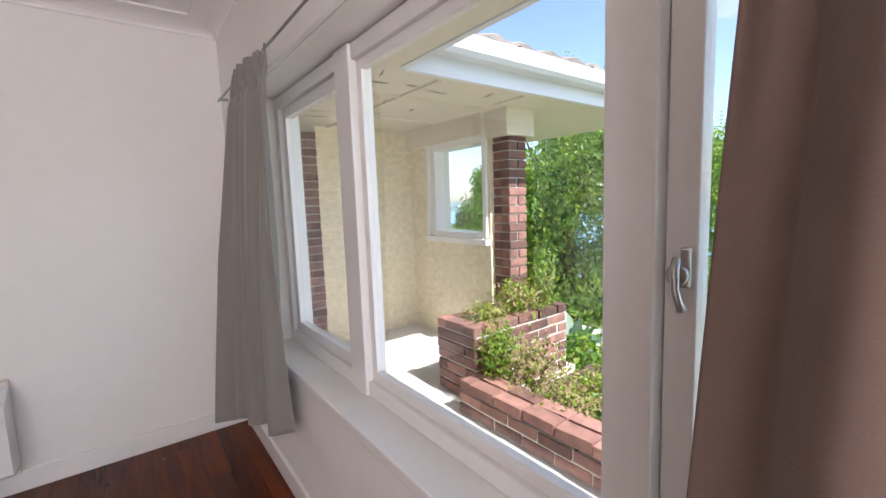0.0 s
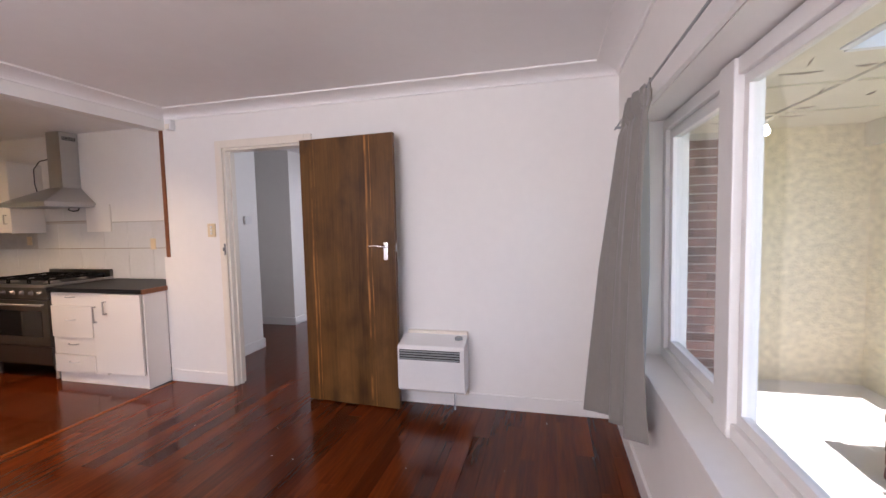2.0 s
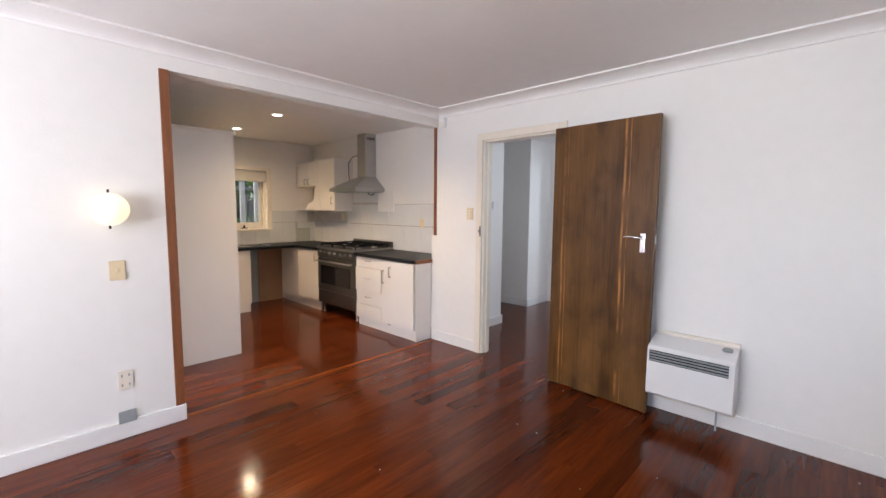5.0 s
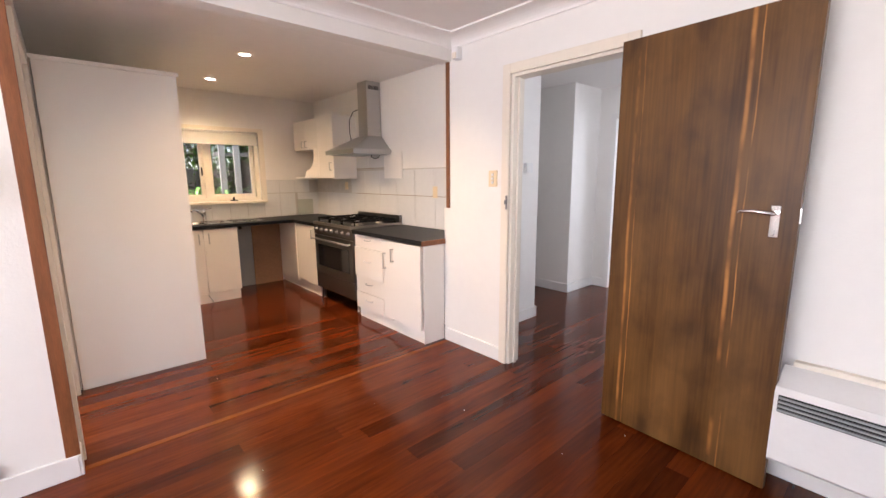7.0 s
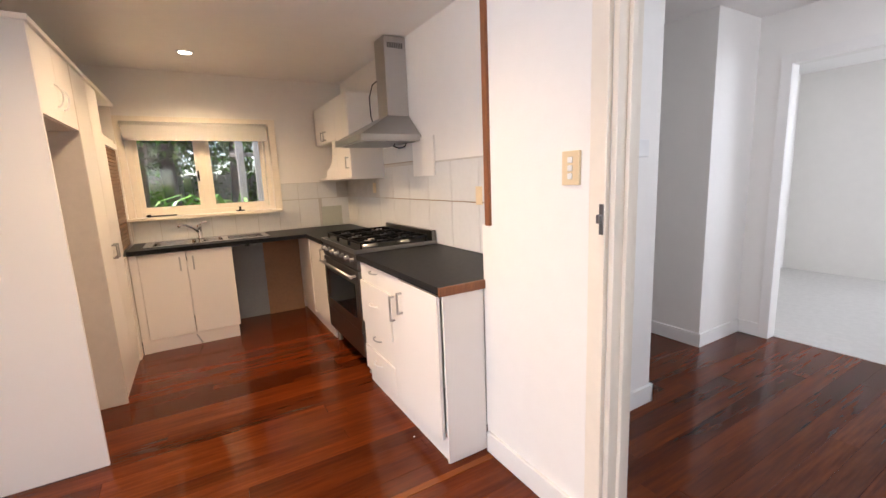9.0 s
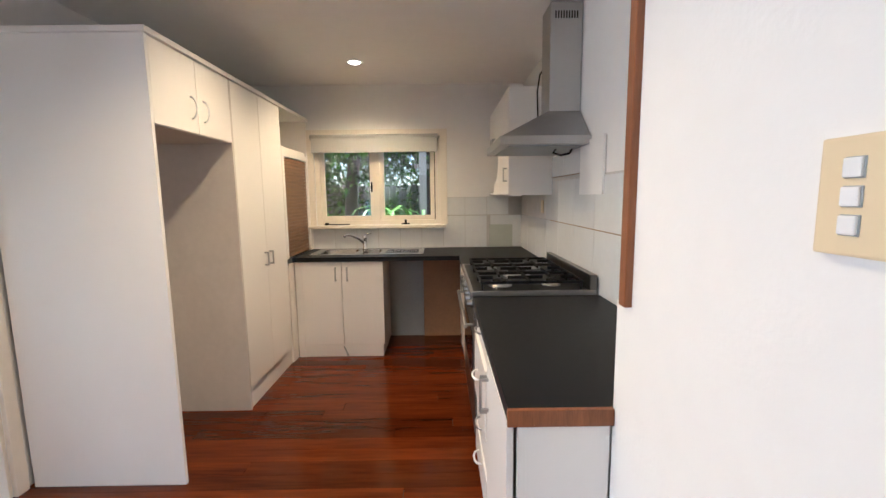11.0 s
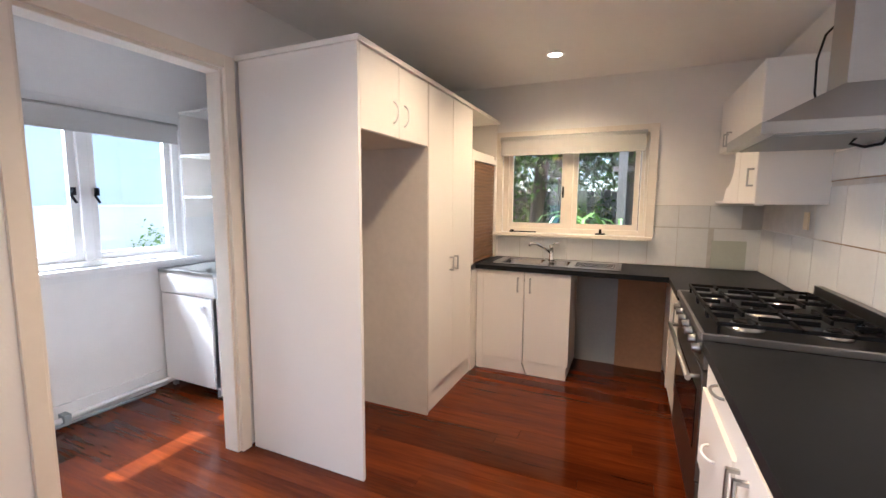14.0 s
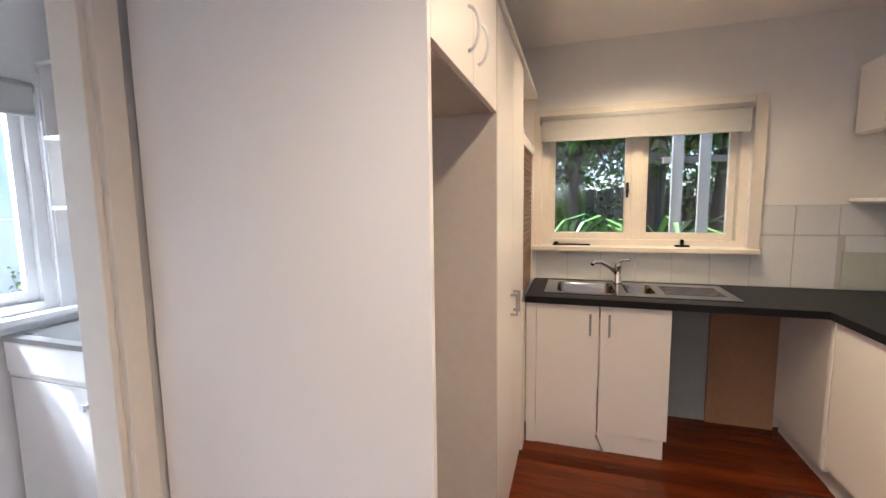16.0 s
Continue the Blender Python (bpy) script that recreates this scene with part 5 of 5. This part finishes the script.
for k in range(13):
    x, y = rng.uniform(1.5, 2.95), rng.uniform(2.55, 4.3)
    a = rng.uniform(-0.25, 0.25) + (0 if k % 3 else 1.5)
    n = rng.uniform(0.06, 0.22)
    d = Vector((math.cos(a), math.sin(a), 0))
    s1 = Vector((-d.y, d.x, 0)) * 0.004
    p = Vector((x, y, 2.199))
    vs = [bm.verts.new(q) for q in (p - d * n / 2, p + s1, p + d * n / 2, p - s1, p - d * n / 2 - Vector((0, 0, 0.004)), p + s1 - Vector((0, 0, 0.012)), p + d * n / 2 - Vector((0, 0, 0.004)), p - s1 - Vector((0, 0, 0.012)))]
    for q in ((0, 1, 5, 4), (1, 2, 6, 5), (2, 3, 7, 6), (3, 0, 4, 7), (4, 5, 6, 7)):
        bm.faces.new([vs[i] for i in q])
solid("paint_flakes", bm, mat("bare_flaked_board", (0.45, 0.38, 0.29), 0.9, var=0.3), "flaking paint curls under the porch ceiling", "paint flakes", "stuff")
structure("fascia", boxes((1.87, 5.2, 2.41, 2.45, 2.19, 2.40), (1.83, 1.87, -4.0, 2.41, 2.19, 2.40), bevel=0.003), GUTTER, "pale blue white eave fascia board", "fascia")


def gutter(name, axis, a, b, face, sign):
    section = ((0, 0.0), (0.10, 0.0), (0.125, 0.03), (0.125, 0.13), (0.112, 0.135), (0.112, 0.035), (0.095, 0.01), (0.008, 0.01), (0.008, 0.12), (0, 0.12))
    out = [(face + sign * u, 2.31 + v) for u, v in section]
    structure(name, prism(bmesh.new(), out, axis, a, b), GUTTER, "white metal roof gutter", "gutter")


gutter("gutter", "x", 1.76, 5.2, 2.41, -1)
gutter("gutter_house", "y", -4.0, 2.28, 1.87, 1)
# roof of the wing: tile courses
roof = structure("roof", prism(bmesh.new(), [(2.33, 2.425), (4.9, 3.395), (4.9, 3.295), (2.33, 2.345)], "x", 1.0, 5.3), MORTAR, "weathered red tiled porch roof", "roof")
tile_me = finish("roof_tile", prism(bmesh.new(), [(-0.15, 0.035), (-0.10, 0.05), (-0.04, 0.03), (0.05, 0.02), (0.11, 0.035), (0.15, 0.045), (0.15, 0.02), (0.05, 0.0), (-0.04, 0.008), (-0.15, 0.01)], "y", 0.0, 0.36), ROOF)
rng = random.Random(2)
slope = math.degrees(math.atan2(0.97, 2.57))
spots = []
for j in range(8):
    for i in range(14):
        y, z = 2.30 + j * 0.30, 2.43 + j * 0.30 * 0.377
        spots.append(pose(1.15 + i * 0.295 + rng.uniform(-0.006, 0.006), y, z + rng.uniform(0, 0.012), slope - 2.5, 0, rng.uniform(-1.2, 1.2)))
pieces("roof_tile", spots, tile_me, roof)
structure("house_roof", prism(bmesh.new(), [(1.95, 2.32), (-1.4, 3.7), (-1.4, 3.6), (1.95, 2.24)], "y", -4.2, 2.3), ROOF, "red tiled house roof", "roof")

# porch lamp
pl = thing("porch_lamp", (2.20, 3.95, 2.2), "bare lit bulb in a ceiling batten holder", "porch lamp")
part("holder", lathe(bmesh.new(), [(0.05, 0), (0.05, -0.012), (0.02, -0.02), (0.02, -0.05)], (2.20, 3.95, 2.2), "z", 16), WHITEPL, pl)
part("bulb", lathe(bmesh.new(), [(0.015, -0.05), (0.02, -0.065), (0.032, -0.09), (0.033, -0.11), (0.022, -0.13), (0.006, -0.137)], (2.20, 3.95, 2.2), "z", 16), LAMPHOT, pl, "glowing glass bulb")


# ---- bricks ----
def rough_brick(lx, ly, lz, seed):
    r = random.Random(seed)
    bm = boxes((-lx / 2, lx / 2, -ly / 2, ly / 2, -lz / 2, lz / 2), bevel=0.006)
    for v in bm.verts:
        v.co += Vector((r.uniform(-1, 1), r.uniform(-1, 1), r.uniform(-1, 1))) * 0.0022
    return finish("brick", bm, BRICK)


COURSE = 0.083
half = rough_brick(0.106, 0.106, 0.070, 1)
longx = rough_brick(0.226, 0.106, 0.070, 2)
longy = rough_brick(0.106, 0.226, 0.070, 3)
pier = thing("brick_pier", (3.365, 2.995, 0.5), "red brick porch pier lit by the sun", "pier")
part("mortar_core", boxes((3.261, 3.469, 2.904, 3.092, 0.4, 1.96)), MORTAR, pier)
rng = random.Random(3)
for k in range(19):
    z = 0.425 + k * COURSE + 0.04 - 0.5
    j = [rng.uniform(-0.003, 0.003) for _ in range(4)]
    if k % 2:
        pieces("brick", [pose(-0.066, -0.054 + j[0], z), pose(-0.066, 0.056, z)], half, pier)
        pieces("brick", [pose(0.059, -0.054 + j[1], z), pose(0.059, 0.056, z)], half, pier)
    else:
        pieces("brick", [pose(-0.002 + j[2], -0.054, z), pose(j[3], 0.056, z)], longx, pier)

planter = thing("brick_planter", (2.89, 2.62, PZ), "raised red brick planter wall on the porch", "planter")
part("mortar_core", boxes((2.375, 3.435, 2.415, 2.83, PZ, 0.40)), MORTAR, planter)
part("soil_fill", boxes((2.45, 3.39, 2.50, 2.76, 0.40, 0.44)), SOIL, planter)
wallb = thing("garden_wall", (2.32, 1.2, PZ), "low broken red brick garden wall", "garden wall")
part("mortar_core", boxes((2.215, 2.40, -1.0, 2.405, PZ, 0.06)), MORTAR, wallb)


def course_wall(owner, face, fixed, a, b, z0, rows, seed):
    r = random.Random(seed)
    o = ORIGIN[owner]
    for k in range(rows):
        z = z0 + 0.041 + k * COURSE
        p = a + (0.0 if k % 2 else -0.119)
        while p < b:
            lo, hi = max(p, a), min(p + 0.226, b)
            n = hi - lo
            if n > 0.07:
                long = n > 0.17
                c = (lo + hi) / 2
                jit = r.uniform(-0.006, 0.006)
                at = Vector((fixed + jit, c, z)) if face == "x" else Vector((c, fixed + jit, z))
                me = (longy if face == "x" else longx) if long else half
                m = Matrix.Translation(at - o) @ pose(0, 0, 0, r.uniform(-1, 1), r.uniform(-1, 1), r.uniform(-1.5, 1.5))
                pieces("brick", [m], me, owner)
            p += 0.238


course_wall(planter, "x", 2.415, 2.41, 2.84, PZ, 7, 4)
course_wall(planter, "y", 2.785, 2.48, 3.44, PZ, 7, 5)
course_wall(planter, "y", 2.46, 2.48, 3.44, PZ, 7, 6)
course_wall(wallb, "x", 2.262, -0.9, 2.40, PZ, 3, 7)
course_wall(wallb, "x", 2.385, -0.9, 2.40, PZ, 3, 8)
course_wall(wn_brick, "y", 4.485, 1.26, 2.05, PZ, 27, 9)

# ---- ground, water, distance ----
bm = bmesh.new()
rows = []
for x, z in ((-3000, -0.35), (-60, -0.35), (2.42, -0.35), (3.8, -0.75), (7, -1.0), (14, -1.6), (40, -9), (150, -36), (3000, -40)):
    rows.append([bm.verts.new((x, y, z)) for y in (-3000, -100, -30, -10, 0, 10, 30, 100, 3000)])
for a, b in zip(rows, rows[1:]):
    for k in range(8):
        bm.faces.new((a[k], b[k], b[k + 1], a[k + 1]))
structure("ground", bm, GRASS, "grassy garden ground falling towards the bay", "ground")
structure("water", boxes((120, 900, -900, 1500, -31, -30)), WATER, "blue bay water far below", "water")
bm = bmesh.new()
prev = None
r = random.Random(4)
for k in range(70):
    y = -900 + k * 40
    h = -22 + 20 * noise.noise((k * 0.13, 0.3, 0)) + 8 * noise.noise((k * 0.5, 2.0, 0))
    cur = [bm.verts.new(p) for p in ((890, y, -32), (930, y, h), (1100, y, h + 14), (1100, y, -34))]
    if prev:
        for i in range(3):
            bm.faces.new((prev[i], cur[i], cur[i + 1], prev[i + 1]))
    prev = cur
structure("backdrop", bm, FARHILL, "hazy hills across the bay", "hills")
bm = bmesh.new()
for k in range(240):
    y, x = r.uniform(200, 1500), r.uniform(905, 950)
    s0 = r.uniform(4, 11)
    zz = r.uniform(-31, -16)
    box(bm, x, x + s0, y, y + s0 * r.uniform(0.8, 2), zz, zz + s0 * r.uniform(0.5, 1.2))
solid("far_houses", bm, NEIGH, "white houses on the far shore", "houses", "stuff")


# ---- plants ----
def leaves(bm, centre, radii, count, size, seed, shell=0.5, droop=0.3, noisy=0.35):
    r = random.Random(seed)
    c = Vector(centre)
    made = 0
    while made < count:
        d = Vector((r.gauss(0, 1), r.gauss(0, 1), r.gauss(0, 1))).normalized()
        lump = 1 + noisy * noise.noise(d * 2.3 + Vector((seed, 0, 0))) + 0.5 * noisy * noise.noise(d * 6 + Vector((0, seed, 0)))
        rad = (shell + (1 - shell) * r.random()) * lump
        p = c + Vector((d.x * radii[0], d.y * radii[1], d.z * radii[2])) * rad
        n = (d + Vector((r.uniform(-1, 1), r.uniform(-1, 1), r.uniform(-0.2, 1)))).normalized()
        t = n.orthogonal().normalized()
        t = (Matrix.Rotation(r.uniform(0, 6.28), 3, n) @ t)
        s0 = size * r.uniform(0.6, 1.35)
        w = n.cross(t) * s0 * 0.32
        tip = p + t * s0 - Vector((0, 0, droop * s0))
        mid = p + t * s0 * 0.5 + n * s0 * 0.08
        vs = [bm.verts.new(q) for q in (p, mid + w, tip, mid - w)]
        f = bm.faces.new(vs)
        f.material_index = 1 if r.random() < 0.35 else 0
        made += 1


def tree(label, at, height, crown_radii, count, size, seed, mats=(LEAF, LEAFY), low=0.35):
    ob = thing("tree", at, label, "tree")
    r = random.Random(seed)
    x, y, z = at
    bm = tube(bmesh.new(), [(x, y, z), (x + 0.05, y, z + height * 0.3), (x - 0.05, y + 0.1, z + height * 0.6)], [0.14, 0.11, 0.06], 10)
    for k in range(6):
        a = k * 1.05 + r.random()
        q = Vector((math.cos(a) * crown_radii[0] * 0.7, math.sin(a) * crown_radii[1] * 0.7, height * r.uniform(0.55, 0.85)))
        s0 = Vector((x, y, z + height * (0.25 + 0.06 * k)))
        tube(bm, [s0, s0.lerp(Vector((x, y, z)) + q, 0.5) + Vector((0, 0, 0.1)), Vector((x, y, z)) + q], [0.06, 0.04, 0.015], 7)
    part("trunk", bm, BARK, ob)
    bm = bmesh.new()
    for k in range(9):
        a = k * 2.4
        f = 0.55 if k else 0.0
        c = (x + math.cos(a) * crown_radii[0] * f, y + math.sin(a) * crown_radii[1] * f, z + height * (low + (0.95 - low) * ((k * 0.37) % 1)))
        leaves(bm, c, (crown_radii[0] * 0.55, crown_radii[1] * 0.55, crown_radii[2] * 0.45), count // 9, size, seed + k)
    part("crown", bm, list(mats), ob)
    return ob


tree("dense bright green garden tree", (7.4, 5.3, -1.1), 4.6, (1.8, 1.8, 2.3), 30000, 0.085, 11, low=0.15)
tree("dense green garden tree beside the path", (9.6, 4.0, -1.2), 3.7, (2.0, 2.0, 2.0), 26000, 0.09, 12, low=0.15)
tree("yellow green garden tree in full sun", (8.6, 1.6, -1.2), 2.7, (1.7, 1.7, 1.3), 16000, 0.085, 13, mats=(LEAFY, LEAF), low=0.2)
tree("leafy yellow green tree behind the garden bed", (8.2, 6.2, -1.1), 5.0, (1.1, 1.1, 2.4), 20000, 0.085, 17, mats=(LEAFY, LEAF), low=0.2)
tree("dark pointed tree below the porch window", (16.0, 17.5, -2.2), 5.0, (1.2, 1.2, 2.2), 4000, 0.22, 14, mats=(LEAF, LEAF), low=0.2)
tree("low green tree on the slope", (17.0, 22.0, -2.4), 2.1, (3.2, 3.2, 0.9), 5000, 0.25, 15, low=0.3)
tree("low yellow green tree on the slope", (13.5, 17.5, -1.8), 1.7, (2.4, 2.4, 0.8), 4000, 0.2, 16, mats=(LEAFY, LEAF), low=0.3)


def bush(name, label, at, radii, count, size, seed, mats):
    ob = thing(name, at, label, "plant")
    bm = bmesh.new()
    r = random.Random(seed)
    for k in range(14):
        a = r.uniform(0, 6.28)
        e = Vector(at) + Vector((math.cos(a) * radii[0] * 0.8, math.sin(a) * radii[1] * 0.8, radii[2] * r.uniform(0.5, 1.3)))
        tube(bm, [Vector(at), Vector(at).lerp(e, 0.5) + Vector((0, 0, 0.05)), e], [0.006, 0.005, 0.003], 5)
    part("stems", bm, DRYLEAF, ob)
    bm = bmesh.new()
    leaves(bm, (at[0], at[1], at[2] + radii[2] * 0.7), radii, count, size, seed, shell=0.3)
    part("foliage", bm, list(mats), ob)


bush("planter_plant", "straggly green plant growing in the brick planter", (2.67, 2.60, 0.43), (0.24, 0.18, 0.10), 900, 0.028, 21, (LEAFY, DRYLEAF))
bush("planter_plant", "green and yellow climber growing in the brick planter", (3.0, 2.56, 0.43), (0.26, 0.20, 0.20), 1300, 0.03, 22, (LEAFY, DRYLEAF))
bush("planter_plant", "tall sprouting plant beside the brick pier", (3.22, 2.50, 0.43), (0.15, 0.14, 0.38), 800, 0.034, 23, (LEAFY, LEAF))
bush("dry_plant", "dry tangled brown plant behind the garden wall", (2.66, 2.12, 0.0), (0.30, 0.30, 0.30), 1300, 0.028, 24, (DRYLEAF, LEAFY))
bush("dry_plant", "dry brown stems spilling over the garden wall", (2.52, 1.80, -0.1), (0.26, 0.34, 0.22), 1200, 0.026, 34, (DRYLEAF, LEAFY))
bush("garden_shrub", "trailing green shrub over the garden wall", (2.48, 2.28, 0.12), (0.18, 0.14, 0.26), 1100, 0.03, 25, (LEAFY, LEAF))
bush("garden_shrub", "dark green glossy shrub behind the garden wall", (2.70, 1.35, -0.16), (0.34, 0.36, 0.24), 1300, 0.05, 26, (LEAF, LEAF))
bush("garden_shrub", "low yellow green shrub behind the garden wall", (3.2, 1.9, -0.16), (0.45, 0.42, 0.14), 1100, 0.042, 27, (LEAFY, DRYLEAF))
bush("garden_shrub", "leafy green shrub beside the garden path", (4.4, 2.9, -0.85), (0.6, 0.5, 0.45), 900, 0.09, 28, (LEAF, LEAFY))


def agave(label, at, radius, count, seed):
    ob = thing("agave", at, label, "succulent", "garden succulents")
    r = random.Random(seed)
    for k in range(count):
        bm = bmesh.new()
        a = k * 2.4
        tilt = radians(18 + 62 * (k / count))
        d = Vector((math.cos(a), math.sin(a), 0))
        s = Vector((-d.y, d.x, 0))
        n = radius * r.uniform(0.8, 1.1)
        rows0 = []
        for i in range(6):
            u = i / 5
            p = Vector(at) + d * math.sin(tilt) * n * u + Vector((0, 0, math.cos(tilt) * n * u - 0.25 * n * u * u * math.sin(tilt)))
            w = n * 0.17 * (0.55 + 1.5 * u) * (1 - u) ** 0.6 + 0.004
            up = Vector((0, 0, 0.03 * (1 - u) + 0.004))
            rows0.append([bm.verts.new(p - s * w + up), bm.verts.new(p), bm.verts.new(p + s * w + up)])
        for q0, q1 in zip(rows0, rows0[1:]):
            for i in range(2):
                f = bm.faces.new((q0[i], q0[i + 1], q1[i + 1], q1[i]))
                f.smooth = True
        part("leaf", bm, AGAVE, ob)


agave("broad blue green agave in the garden bed", (5.1, 3.55, -0.80), 0.75, 22, 31)
agave("broad blue green agave in the garden bed", (4.5, 3.55, -0.75), 0.55, 18, 32)
agave("broad blue green agave in the garden bed", (5.7, 3.1, -0.85), 0.6, 20, 33)
structure("pavement", boxes((5.9, 6.9, -6, 9, -1.05, -0.93)), CONCRETE, "grey concrete garden path", "path")
structure("retaining_edge", boxes((3.85, 4.0, 0.4, 3.2, -0.9, -0.55), bevel=0.01), CONCRETE, "grey concrete garden bed edge", "edging")
structure("garden_bed", boxes((2.42, 3.84, -1.0, 2.40, -0.6, -0.16), bevel=0.02), SOIL, "dry garden bed soil", "garden bed")

# ---- behind the kitchen: fence, trunks, strap leaves ----
fence = thing("timber_fence", (-9.2, 2.0, -0.3), "weathered timber paling fence in shade", "fence")
pal = finish("paling", boxes((-0.012, 0.012, -0.052, 0.052, 0, 1.9), bevel=0.004), FENCE)
rng = random.Random(6)
pieces("paling", [pose(0, -3.4 + k * 0.118, rng.uniform(-0.03, 0.03), 0, rng.uniform(-0.5, 0.5), 0) for k in range(62)], pal, fence)
for z in (0.2, 1.4):
    part("rail", boxes((-9.26, -9.215, -1.5, 6.0, z, z + 0.09)), FENCE, fence)
screen = thing("garden_screen", (-7.1, 2.9, -0.3), "pale upright timber slats outside the window", "screen")
for y in (2.46, 2.66, 2.90):
    part("slat", boxes((-7.12, -7.09, y, y + 0.085, -0.3, 2.4), bevel=0.004), mat("grey_pale_timber", (0.36, 0.315, 0.27), 0.8, var=0.15, scale=4, stretch=(5, 5, 0.4)), screen)
part("rail", boxes((-7.16, -7.12, 2.4, 3.1, 1.75, 1.80)), FENCE, screen)
for k, (x, y, lean) in enumerate(((-8.6, 1.2, 0.2), (-8.8, 1.75, -0.1), (-8.5, 2.5, 0.1), (-8.9, 0.4, -0.2), (-8.7, 3.2, 0.15))):
    tr = thing("tree", (x, y, -0.35), "dark trunked tree by the fence", "tree", "trees behind the house")
    part("trunk", tube(bmesh.new(), [(x, y, -0.4), (x + 0.05, y + lean * 0.4, 0.8), (x, y + lean, 2.2), (x + 0.1, y + lean * 1.8, 4.0)], [0.13, 0.11, 0.09, 0.06], 10), BARK, tr)
    bm = bmesh.new()
    # crown sits mostly out of view, raised and thickened to shade the fence
    leaves(bm, (x, y + lean, 3.1), (1.2, 1.1, 1.4), 4800, 0.11, 40 + k)
    part("crown", bm, [SHADELEAF, LEAF], tr)
for k, (x, y, z, rr, n, mm) in enumerate(((-8.3, 0.9, -0.3, (0.7, 0.8, 0.6), 1500, (LEAF, LEAF)), (-8.4, 1.8, -0.3, (0.6, 0.7, 0.7), 1300, (LEAF, LEAFY)), (-8.2, 2.9, -0.3, (0.6, 0.7, 0.5), 1200, (LEAF, LEAFY)), (-8.6, 0.0, -0.3, (0.7, 0.8, 1.0), 1400, (LEAF, LEAF)), (-8.5, 3.9, -0.3, (0.7, 0.8, 0.9), 1200, (LEAF, LEAF)))):
    bush("hedge_shrub", "leafy green shrub against the fence", (x, y, z), rr, n, 0.09, 60 + k, mm)


# hedge and vine leaves below carry the shade in their colour
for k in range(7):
    bush("hedge_shrub", "tall dense hedge behind the fence, shade put into its leaf colour", (-10.4, -2.2 + k * 1.25, -0.3), (0.8, 0.95, 2.1), 6500, 0.075, 90 + k, (SHADELEAF, SHADELEAF))


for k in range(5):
    bush("climbing_vine", "tangled leafy vine hanging over the timber fence", (-8.98, 0.2 + k * 0.95, 0.1 + 0.35 * (k % 2)), (0.22, 0.62, 0.85), 1500, 0.07, 120 + k, (SHADELEAF, LEAF if k % 2 else DRYLEAF))


def strap_plant(at, n, length, seed):
    ob = thing("strap_leaf_plant", at, "bright green arching strap leaf plant", "plant", "plants outside the kitchen")
    r = random.Random(seed)
    bm = bmesh.new()
    for k in range(n):
        a = r.uniform(0, 6.28)
        d = Vector((math.cos(a), math.sin(a), 0))
        s = Vector((-d.y, d.x, 0))
        ln = length * r.uniform(0.7, 1.15)
        prev = None
        for i in range(8):
            u = i / 7
            p = Vector(at) + d * ln * 0.6 * u ** 1.3 + Vector((0, 0, ln * (1.25 * u - 1.15 * u * u * u)))
            w = 0.028 * (1 - u ** 3) + 0.002
            cur = [bm.verts.new(p - s * w), bm.verts.new(p - Vector((0, 0, 0.008))), bm.verts.new(p + s * w)]
            if prev:
                for j in range(2):
                    bm.faces.new((prev[j], prev[j + 1], cur[j + 1], cur[j]))
            prev = cur
    part("blades", bm, [mat("bright_strap_leaf", (0.20, 0.36, 0.08), 0.4, var=0.3, scale=4)], ob)


strap_plant((-8.0, 2.45, 0.08), 60, 2.15, 71)
strap_plant((-8.1, 1.55, 0.08), 50, 2.1, 72)
structure("kitchen_bed", boxes((-8.2, -6.9, 0.2, 4.0, -0.5, 0.08), bevel=0.03), SOIL, "raised garden bed soil", "garden bed")

# ---- beside the laundry: white neighbouring wall ----
structure("neighbour_wall", boxes((-9.5, 1.5, -6.2, -6.0, -0.4, 3.3)), mat("pale_blue_grey_render", (0.70, 0.73, 0.76), 0.8, var=0.04, scale=2), "plain pale neighbouring house wall", "wall")
structure("boundary_wall", boxes((-9.5, 1.5, -4.15, -4.0, -0.4, 1.33), bevel=0.01), NEIGH, "white painted boundary wall", "wall")
# unseen overhang, added and sized to cut the laundry sun patch to a strip
structure("laundry_eave", boxes((-6.6, -2.98, -1.42, -0.742, 2.32, 2.40)), SOFFIT, "unseen eave board added to narrow the laundry sun patch", "eave")
# pale slab added below the sight line, reflecting sun up into the laundry
structure("side_path", boxes((-9.5, 1.2, -3.4, -0.76, -0.4, -0.22)), mat("pale_bounce_surface", (0.62, 0.61, 0.58), 0.85, var=0.1, scale=3), "pale slab added below view to bounce sun into the laundry", "path")
bush("garden_shrub", "small green shrub at the foot of the white wall", (-6.15, -3.8, -0.35), (0.35, 0.2, 0.85), 900, 0.06, 81, (LEAF, LEAFY))

# paint specks and dust on the floor
bm = bmesh.new()
r = random.Random(17)
for k in range(22):
    x, y = r.uniform(-3.6, 0.7), r.uniform(0.4, 3.0)
    w = r.choice((0.0012, 0.0018, 0.0025, 0.004))
    box(bm, x - w, x + w * r.uniform(0.4, 1.2), y - w * 0.6, y + w * 0.6, 0.0003, 0.0016)
solid("paint_specks", bm, WHITEPL, "tiny white paint specks on the floor", "specks", "stuff")

# worn timber strip in the floor where a wall once stood
structure("threshold", boxes((-2.905, -2.868, 0.655, 3.10, 0.0, 0.0025), bevel=0.0008), THRESH, "worn orange timber strip set in the floor", "threshold")
